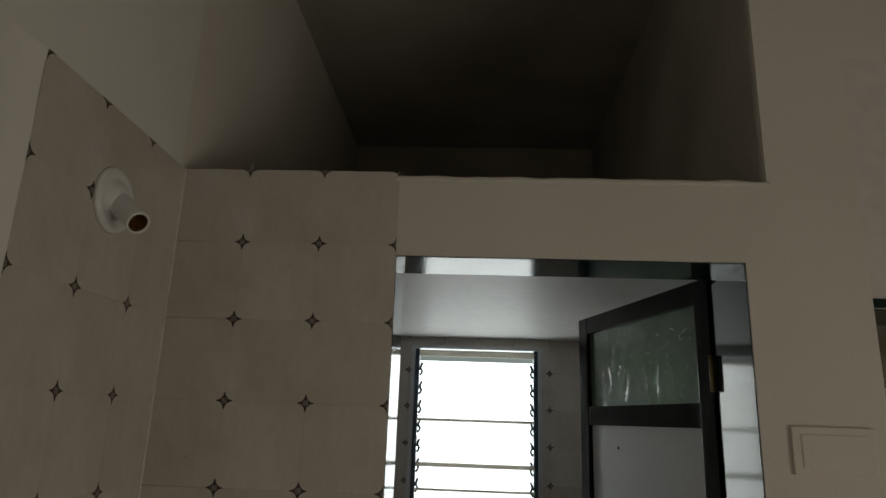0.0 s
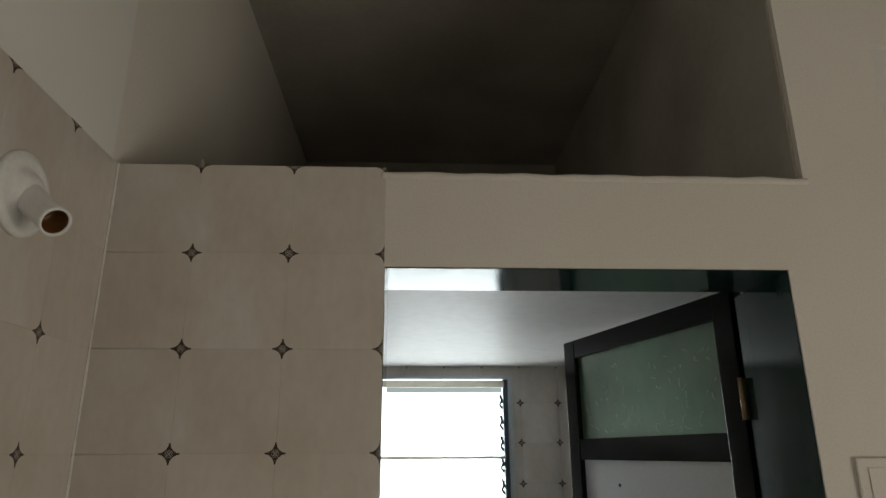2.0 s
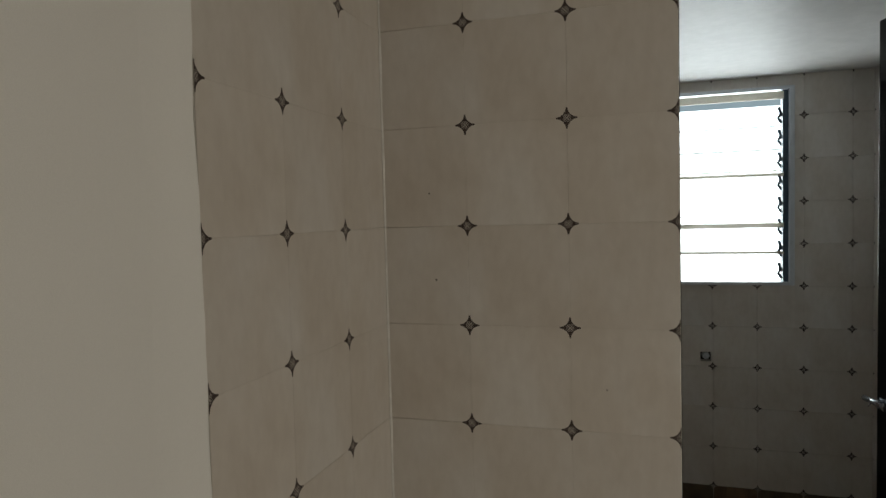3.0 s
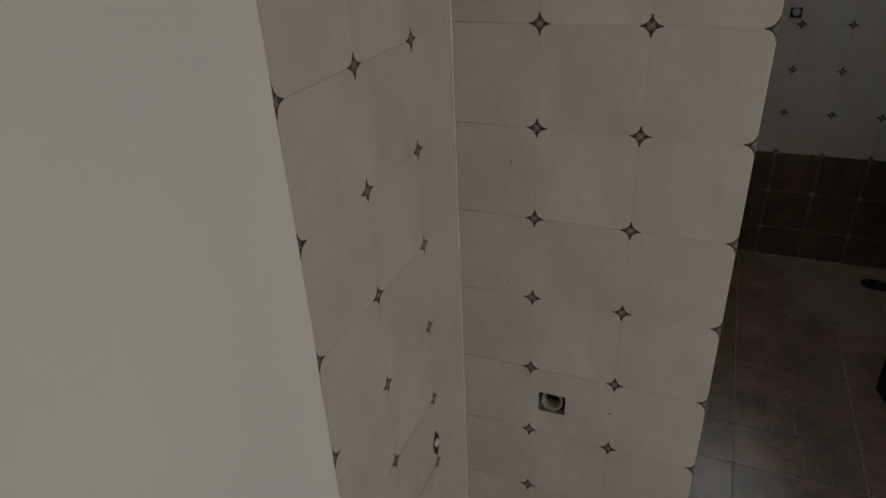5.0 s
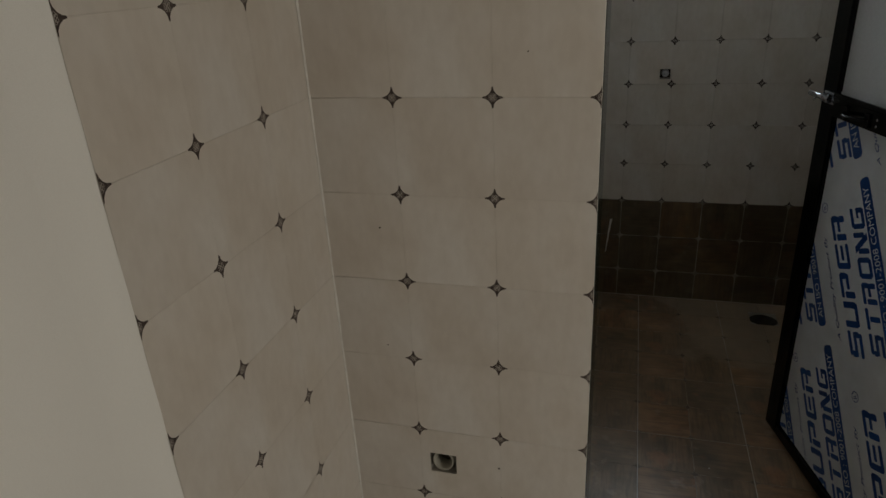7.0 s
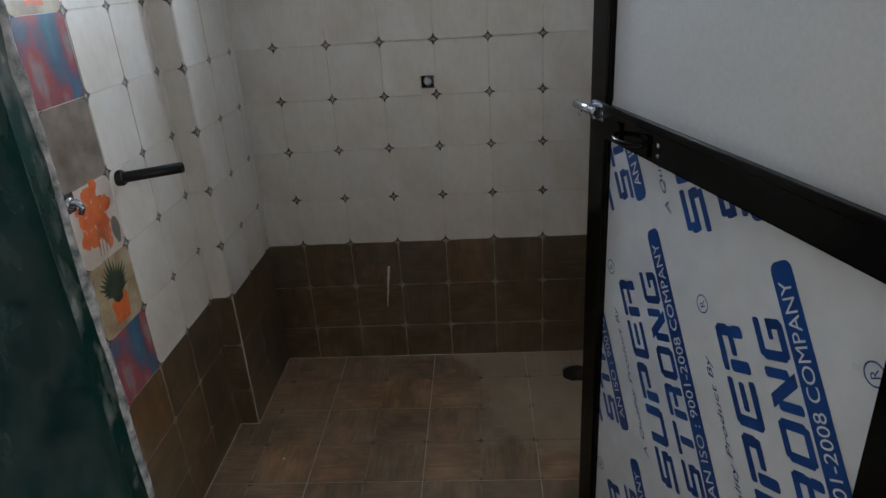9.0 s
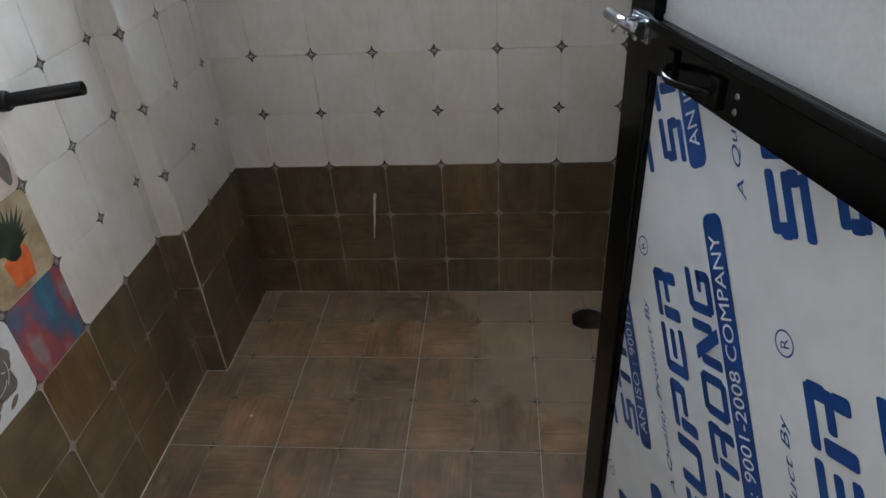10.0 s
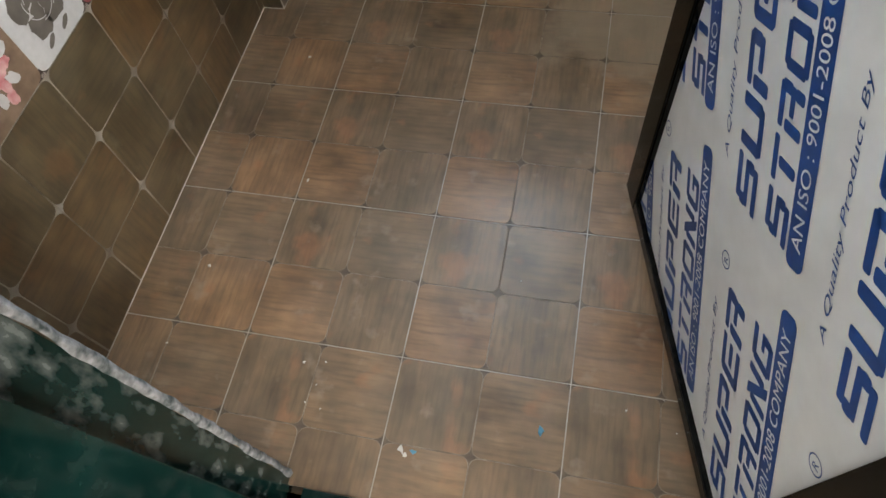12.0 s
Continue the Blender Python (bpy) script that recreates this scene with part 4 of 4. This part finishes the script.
def block_sign(bm, s, q, w, h, form):
    lean = 0.17
    for bar in BLOCKS[form]:
        if isinstance(bar[0], tuple):
            poly(bm, [(s + w * a + lean * h * b, q + h * b) for a, b in bar][::-1], 0.0)
            continue
        a0, a1, b0, b1 = bar
        r = min(0.004, 0.3 * w * (a1 - a0), 0.3 * h * (b1 - b0))
        pts = [(s + x + lean * y, q + y) for x, y in rounded(w * a0, h * b0, w * a1, h * b1, r, 3)]
        poly(bm, pts, 0.0)


def print_piece(name, bm, mat, label=""):
    cut_to_panel(bm)
    if len(bm.faces):
        part(name, bm, mat, film, label)
    else:
        bm.free()


for i in range(-3, 4):
    for j in range(-2, 4):
        top = Vector((0.186, 0.884)) + i * Vector((0.270, 0.065)) + j * Vector((0.265, -0.377))
        start = top - along * 0.412
        if not (-0.35 < top.x < 0.98 and -0.30 < top.y < 1.55):
            continue
        # bar with pale lettering
        bm = bmesh.new()
        poly(bm, rounded(0.0, -0.0175, 0.412, 0.0175, 0.011), 0.0)
        bmesh.ops.transform(bm, matrix=on_film(start - across * 0.012, -0.0114), verts=bm.verts)
        print_piece("print_bar", bm, BLUE_INK, "blue printed bar")
        bm = bmesh.new()
        bm.from_mesh(BAR_TEXT)
        bmesh.ops.transform(bm, matrix=on_film(start + along * 0.022 - across * 0.0025, -0.0110), verts=bm.verts)
        print_piece("print_text", bm, FILM_INK, "pale letters on the bar")
        # two rows of heavy signs
        for off, high, forms in ((0.112, 0.054, UPPER_ROW), (0.034, 0.050, LOWER_ROW)):
            bm = bmesh.new()
            wide = 0.348 / len(forms)
            for k, form in enumerate(forms):
                block_sign(bm, 0.010 + k * wide, 0.0, wide - 0.0085, high, form)
            bmesh.ops.transform(bm, matrix=on_film(start - across * off, -0.0114), verts=bm.verts)
            print_piece("print_blocks", bm, BLUE_INK, "row of heavy blue signs")
        bm = bmesh.new()
        bm.from_mesh(SCRIPT_TEXT)
        bmesh.ops.transform(bm, matrix=on_film(start - across * 0.198 + along * 0.055, -0.0114), verts=bm.verts)
        print_piece("print_text", bm, BLUE_INK, "small blue script")
        # ringed mark
        c = start - across * 0.183 + along * 0.385
        bm = bmesh.new()
        inner, outer = [], []
        for k in range(25):
            a = 2 * math.pi * k / 24
            inner.append(bm.verts.new((0.0112 * math.cos(a), 0.0112 * math.sin(a), 0)))
            outer.append(bm.verts.new((0.0130 * math.cos(a), 0.0130 * math.sin(a), 0)))
        for k in range(24):
            bm.faces.new((inner[k], outer[k], outer[k + 1], inner[k + 1]))
        tmp = bmesh.new()
        tmp.from_mesh(MARK_TEXT)
        bmesh.ops.translate(tmp, vec=(-0.0045, -0.006, 0), verts=tmp.verts)
        me = bpy.data.meshes.new("mark")
        tmp.to_mesh(me)
        tmp.free()
        bm.from_mesh(me)
        bmesh.ops.transform(bm, matrix=on_film(c, -0.0114), verts=bm.verts)
        print_piece("print_mark", bm, BLUE_INK, "ringed letter")

# ---------------- louvre window ----------------
window = thing("window_1", ((WX0 + WX1) / 2, YB, WZ0), "glass louvre window, blades tilted, glaring daylight outside", "window", kind="structure")
win_inv = Matrix.Translation(((WX0 + WX1) / 2, YB, WZ0)).inverted()


def win_part(name, bm, mat, label=""):
    ob = part(name, bm, mat, window, label)
    ob.matrix_parent_inverse = win_inv
    return ob


win_part("window_frame", boxes((WX0, WX0 + 0.014, YB - 0.012, YB + 0.09, WZ0, WZ1), (WX1 - 0.018, WX1, YB - 0.012, YB + 0.09, WZ0, WZ1), (WX0 + 0.014, WX1 - 0.014, YB - 0.012, YB + 0.09, WZ1 - 0.012, WZ1), (WX0 + 0.014, WX1 - 0.014, YB - 0.012, YB + 0.09, WZ0, WZ0 + 0.012), bevel=0.0015), ALUMINIUM, "aluminium frame")
for x in (WX0 + 0.0145, WX1 - 0.0365):
    win_part("channel", boxes((x, x + 0.018, YB + 0.004, YB + 0.05, WZ0 + 0.0125, WZ1 - 0.0125), bevel=0.001), CHANNEL, "dark louvre channel")
win_part("head_bar", boxes((WX0 + 0.033, WX1 - 0.033, YB + 0.0, YB + 0.012, WZ1 - 0.044, WZ1 - 0.0165), bevel=0.002), BAR_GLASS, "weathered beige bar")
for z, h in ((1.629, 0.012), (1.445, 0.018), (1.345, 0.010)):
    win_part("cross_bar", boxes((WX0 + 0.033, WX1 - 0.033, YB + 0.002, YB + 0.010, z - h / 2, z + h / 2), bevel=0.0015), BAR_GLASS, "cloudy beige glass edge")
COUNT = 8
for k in range(COUNT):
    z = WZ0 + 0.055 + k * 0.0805
    tilt = radians(62 + 6 * math.sin(k * 2.3))
    m = Matrix.Translation((0, YB + 0.03, z)) @ Matrix.Rotation(tilt, 4, "X")
    bm = box(bmesh.new(), WX0 + 0.034, WX1 - 0.034, -0.044, 0.044, -0.002, 0.002, 0.0006)
    bmesh.ops.transform(bm, matrix=m, verts=bm.verts)
    blade = win_part("louvre_blade", bm, LOUVRE_GLASS)
    blade.visible_shadow = False
    for x, s in ((WX0 + 0.0330, 1), (WX1 - 0.0370, -1)):
        bm = bmesh.new()
        sweep(bm, [(x + s * 0.004, YB + 0.005, z - 0.030), (x + s * 0.014, YB + 0.008, z - 0.012), (x + s * 0.005, YB + 0.012, z + 0.004), (x + s * 0.013, YB + 0.006, z + 0.026)], 0.0052, 8)
        box(bm, min(x, x + s * 0.010), max(x, x + s * 0.010), YB + 0.008, YB + 0.03, z - 0.006, z + 0.006, 0.001)
        win_part("blade_clip", bm, CHANNEL, "dark louvre clip")

# ---------------- small things in the hall niche ----------------
# lamp holder on the side wall
base = Matrix.Translation((-0.1368, -0.236, 1.956)) @ Matrix.Rotation(radians(90), 4, "Y")
holder = thing("lamp_holder", (-0.1368, -0.236, 1.956), "empty white plastic angled lamp holder on the tiles", "lamp holder")
hinv = Matrix.Translation((-0.1368, -0.236, 1.956)).inverted()
ob = part("base_plate", lathe(bmesh.new(), [(0.055, 0.0), (0.055, 0.005), (0.052, 0.009), (0.044, 0.0095), (0.040, 0.0085), (0.030, 0.0095), (0.026, 0.017), (0.018, 0.021)], base, 40), PVC_WHITE, holder)
ob.matrix_parent_inverse = hinv
aim = (Vector((-0.062, -0.272, 1.903)) - Vector((-0.118, -0.240, 1.946))).normalized()
mm = Matrix.Translation((-0.118, -0.240, 1.946)) @ aim.to_track_quat("Z", "Y").to_matrix().to_4x4()
ob = part("socket", lathe(bmesh.new(), [(0.0195, -0.010), (0.0190, 0.008), (0.0178, 0.024), (0.0172, 0.046), (0.0185, 0.064), (0.0185, 0.068), (0.0155, 0.068), (0.0150, 0.064)], mm, 32, close=False), PVC_WHITE, holder)
ob.matrix_parent_inverse = hinv
ob = part("socket_lining", lathe(bmesh.new(), [(0.0154, 0.0665), (0.0145, 0.062), (0.0140, 0.035), (0.004, 0.032), (0.003, 0.040), (0.0005, 0.040)], mm, 28, close=False), BAKELITE, holder, "brown inside of the socket")
ob.matrix_parent_inverse = hinv
ob = part("screw", lathe(bmesh.new(), [(0.004, 0.020), (0.004, 0.0255), (0.001, 0.0262)], base @ Matrix.Translation((0.008, 0.004, 0)), 12), PVC_GREY, holder)
ob.matrix_parent_inverse = hinv

# open waste pipe in the square cut of the back tiles
waste = thing("waste_pipe", (0.0425, 0.02, 0.495), "open grey waste pipe in a square cut of the tiles", "pipe")
winv = Matrix.Translation((0.0425, 0.02, 0.495)).inverted()
bm = boxes((0.012, 0.074, 0.0405, 0.044, 0.470, 0.524), (0.012, 0.0165, 0.0032, 0.04, 0.470, 0.524), (0.0685, 0.074, 0.0032, 0.04, 0.470, 0.524), (0.0165, 0.0685, 0.0032, 0.04, 0.5195, 0.524), (0.0165, 0.0685, 0.0032, 0.04, 0.470, 0.4745))
ob = part("hollow", bm, CONCRETE, waste, "broken mortar hollow")
ob.matrix_parent_inverse = winv
m = Matrix.Translation((0.0415, 0.038, 0.4955)) @ Matrix.Rotation(radians(90 - 8), 4, "X")
ob = part("pipe", lathe(bmesh.new(), [(0.0205, 0.0), (0.0205, 0.036), (0.0175, 0.036), (0.0170, 0.0)], m, 28, close=False), PVC_GREY, waste)
ob.matrix_parent_inverse = winv
ob = part("pipe_hollow", lathe(bmesh.new(), [(0.0170, 0.004), (0.001, 0.003)], m, 28, close=False), HOLE_DARK, waste)
ob.matrix_parent_inverse = winv

# water point broken through the side tiles
inlet = thing("water_inlet", (-0.15, -0.143, 0.470), "chipped hole in the tiles with a white pipe end", "water pipe")
iinv = Matrix.Translation((-0.15, -0.143, 0.470)).inverted()
# flat dark patch with a chipped outline, painted as shade inside the hole
bm = bmesh.new()
ring = [(0.0, 0.030), (0.012, 0.008), (0.015, -0.004), (0.002, -0.034), (-0.010, -0.016), (-0.013, 0.006)]
poly(bm, ring[::-1], 0.0)
bmesh.ops.transform(bm, matrix=Matrix(((0, 0, -1, -0.1360), (1, 0, 0, -0.1435), (0, 1, 0, 0.471), (0, 0, 0, 1))), verts=bm.verts)
bm.normal_update()
ob = part("hole_shade", bm, HOLE_DARK, inlet, "chipped outline filled dark for the shade in the hole")
ob.matrix_parent_inverse = iinv
m = Matrix.Translation((-0.1455, -0.1435, 0.472)) @ Matrix.Rotation(radians(90), 4, "Y")
ob = part("pipe_end", lathe(bmesh.new(), [(0.0075, 0.0), (0.0075, 0.0125), (0.005, 0.0125), (0.005, 0.002)], m, 20, close=False), PVC_WHITE, inlet)
ob.matrix_parent_inverse = iinv

# painted-over switch plate on the hall wall
plate = thing("switch_plate", (1.098, 0.0, 1.594), "painted-over blank electrical switch plate on the wall", "switch plate")
pinv = Matrix.Translation((1.098, 0.0, 1.594)).inverted()
ob = part("plate", boxes((1.026, 1.170, -0.006, -0.0003, 1.553, 1.636), bevel=0.0025), PLASTER, plate)
ob.matrix_parent_inverse = pinv
ob = part("blank_cover", boxes((1.042, 1.154, -0.0076, -0.0062, 1.567, 1.622), bevel=0.0007), PLASTER, plate)
ob.matrix_parent_inverse = pinv

# head of the neighbouring doorway
structure("door_head_next", boxes((1.2, 2.0, 0.004, 0.2, 1.852, 1.871), bevel=0.0015), MARBLE, "dark green marble head of the neighbouring doorway", "door frame")

# the neighbouring door, closed, its panel under loose glossy film
next_pose = Matrix.Identity(4)
next_pose.col[1], next_pose.col[2] = (0, 0, 1, 0), (0, -1, 0, 0)
next_pose.translation = (1.2, 0.206, 0.0)
door_next = thing("door_2", next_pose, "closed grey-brown door panel under loose glossy film", "door", kind="structure")
LOOSE_FILM = mottled("loose_glossy_film", (0.16, 0.14, 0.115), (0.30, 0.27, 0.23), 9.0, 0.12, 40.0, 0.3, dist=0.004)
part("door_panel", box(bmesh.new(), 0.003, 0.797, 0.03, 1.862, -0.03, 0.0, 0.002), LOOSE_FILM, door_next)
# white on these ridges paints the highlights of the creased film
part("film_crease_glints", crease_lines(9, 320, -0.025, 0.45, 1.30, 1.86, 0.0004, 1.0, 0.0024), PVC_WHITE, door_next, "creases in the loose film, coloured white as glints")

# ---------------- bathroom fittings ----------------
stub = thing("pipe_stub", (XL, 1.018, 0.897), "short black pipe stub standing out of the tiles", "pipe")
sinv = Matrix.Translation((XL, 1.018, 0.897)).inverted()
bm = bmesh.new()
a, b = Vector((XL - 0.003, 1.015, 0.895)), Vector((-0.010, 1.033, 0.908))
mm = Matrix.Translation(a) @ (b - a).to_track_quat("Z", "Y").to_matrix().to_4x4()
ln = (b - a).length
lathe(bm, [(0.0112, 0.0), (0.0112, ln), (0.0085, ln), (0.0085, ln - 0.03), (0.0005, ln - 0.03)], mm, 24, close=False)
ob = part("pipe", bm, PIPE_BLACK, stub)
ob.matrix_parent_inverse = sinv
ob = part("collar", lathe(bmesh.new(), [(0.0165, 0.0), (0.0165, 0.014), (0.0145, 0.018), (0.0114, 0.018)], mm, 24, close=False), PIPE_BLACK, stub)
ob.matrix_parent_inverse = sinv

tap = thing("tap_point", (0.46, YB, 0.953), "grey threaded tap point in a square cut of the tiles", "tap point")
tinv = Matrix.Translation((0.46, YB, 0.953)).inverted()
# back of the cut coloured dark as its shade
bm = boxes((0.4412, 0.4788, YB + 0.030, YB + 0.0395, 0.9352, 0.9708))
ob = part("hollow", bm, HOLE_DARK, tap)
ob.matrix_parent_inverse = tinv
m = Matrix.Translation((0.461, YB + 0.0298, 0.954)) @ Matrix.Rotation(radians(90), 4, "X")
ob = part("fitting", lathe(bmesh.new(), [(0.013, 0.0), (0.013, 0.020), (0.011, 0.026), (0.007, 0.026), (0.006, 0.010), (0.0005, 0.010)], m, 20, close=False), ALUMINIUM, tap)
ob.matrix_parent_inverse = tinv

hook = thing("wall_hook", (XL, 0.834, 0.903), "chrome hook in a cut of the picture tiles", "hook")
kinv = Matrix.Translation((XL, 0.834, 0.903)).inverted()
# flat dark plate on the tiles stands for the shade in the cut
ob = part("hollow", boxes((XL + 0.0012, XL + 0.0018, 0.818, 0.858, 0.884, 0.920)), HOLE_DARK, hook)
ob.matrix_parent_inverse = kinv
bm = bmesh.new()
sweep(bm, [(XL, 0.834, 0.905), (XL + 0.02, 0.834, 0.907), (XL + 0.030, 0.833, 0.897), (XL + 0.024, 0.832, 0.885)], 0.006, 12)
lathe(bm, [(0.012, 0.0), (0.012, 0.008), (0.009, 0.011)], Matrix.Translation((XL + 0.0016, 0.834, 0.905)) @ Matrix.Rotation(radians(90), 4, "Y"), 20)
ob = part("hook_body", bm, CHROME, hook)
ob.matrix_parent_inverse = kinv

drain = thing("floor_drain", (0.894, 1.545, ZF - 0.004), "open round floor drain set in rough mortar", "drain")
dinv = Matrix.Translation((0.894, 1.545, ZF - 0.004)).inverted()
bm = bmesh.new()
steps = 36
rings = []
for r, h, jig in ((0.068, -0.0045, 0.0), (0.060, -0.0008, 0.003), (0.056, -0.0008, 0.004), (0.053, -0.006, 0.002), (0.052, -0.012, 0.0)):
    ring = []
    for k in range(steps):
        a = 2 * math.pi * k / steps
        q = r + jig * noise.noise(Vector((3 * math.cos(a), 3 * math.sin(a), r * 90)))
        ring.append(bm.verts.new((0.894 + q * math.cos(a), 1.545 + q * math.sin(a), ZF + h)))
    rings.append(ring)
for a, b in zip(rings, rings[1:]):
    for k in range(steps):
        bm.faces.new((a[k], a[(k + 1) % steps], b[(k + 1) % steps], b[k])).smooth = True
ob = part("mortar_ring", bm, CONCRETE, drain, "rough mortar ring")
ob.matrix_parent_inverse = dinv
# drain walls coloured near-black to deepen the shade in the pipe
ob = part("pipe_hollow", lathe(bmesh.new(), [(0.0525, -0.010), (0.050, -0.018), (0.050, -0.11), (0.001, -0.112)], Matrix.Translation((0.894, 1.545, ZF)), 30, close=False), HOLE_DARK, drain)
ob.matrix_parent_inverse = dinv


# ---------------- chips and drips ----------------
def chip(x, y, size, mat, seed, label):
    bm = bmesh.new()
    low, high = [], []
    for k in range(7):
        a = 2 * math.pi * k / 7
        q = size * (0.7 + 0.6 * noise.noise(Vector((math.cos(a) + seed * 3.7, math.sin(a), seed * 0.9))))
        low.append(bm.verts.new((q * math.cos(a), q * math.sin(a) * 0.7, 0.0)))
        high.append(bm.verts.new((0.7 * q * math.cos(a), 0.5 * q * math.sin(a), size * 0.35)))
    for k in range(7):
        bm.faces.new((low[k], low[(k + 1) % 7], high[(k + 1) % 7], high[k]))
    bm.faces.new(high)
    ob = link_mesh("paint_chip", bm, mat)
    ob.matrix_world = pose(x, y, ZF + 0.0004, 0, 0, seed * 47)
    return tagged(ob, label, "paint chip", "chips on the bathroom floor")


for k, (x, y, s) in enumerate(((0.029, 1.158, 0.007), (0.131, 0.808, 0.006), (-0.012, 0.578, 0.006), (0.244, 0.413, 0.005), (0.285, 0.420, 0.004), (0.279, 0.375, 0.003), (0.268, 0.341, 0.003), (0.299, 0.334, 0.003), (0.617, 0.638, 0.003), (0.919, 0.445, 0.0025), (0.911, 0.398, 0.0025), (0.941, 0.366, 0.003), (0.827, 0.422, 0.003), (0.459, 0.290, 0.010), (0.467, 0.284, 0.007), (-0.036, 0.406, 0.004), (0.953, 1.092, 0.004), (0.888, 0.450, 0.002))):
    chip(x, y, s, CHIP_WHITE, k + 1, "small white chip of dried putty on the floor")
chip(0.480, 0.291, 0.009, CHIP_BLUE, 31, "blue scrap of film lying on the floor")
chip(0.689, 0.363, 0.012, CHIP_BLUE, 33, "blue scrap of film lying on the floor")

drip = bmesh.new()
left, right = [], []
for k in range(12):
    f = k / 11
    x = 0.294 - 0.018 * f + 0.003 * noise.noise(Vector((f * 6, 0, 2)))
    w = 0.0045 * (1 - 0.75 * f) * (1 + 0.6 * noise.noise(Vector((f * 9, 4, 0))))
    z = 0.372 - 0.15 * f
    left.append(drip.verts.new((x - w, YB - 0.0014, z)))
    right.append(drip.verts.new((x + w, YB - 0.0014, z)))
for k in range(11):
    drip.faces.new((left[k], left[k + 1], right[k + 1], right[k]))
tagged(link_mesh("putty_drip", drip, CHIP_WHITE), "thin white putty run down the brown tiles", "putty drip")


# dark specks: old drill marks in the tiled niche
def speck(place, normal_axis, r):
    bm = bmesh.new()
    m = Matrix.Translation(place) @ Matrix.Rotation(radians(90), 4, normal_axis)
    lathe(bm, [(r, 0.0), (r, 0.0006), (r * 0.4, 0.0009)], m, 10)
    tagged(link_mesh("drill_mark", bm, HOLE_DARK), "tiny dark filled drill mark in the tiles", "drill mark", "marks on the niche tiles")


for x, z, r in ((-0.040, 0.975, 0.0014), (-0.046, 0.750, 0.0012), (-0.052, 1.410, 0.0016), (0.205, 1.250, 0.0011), (0.150, 0.505, 0.0018), (-0.060, 1.545, 0.0012)):
    speck((x, -0.0006, z), "X", r)
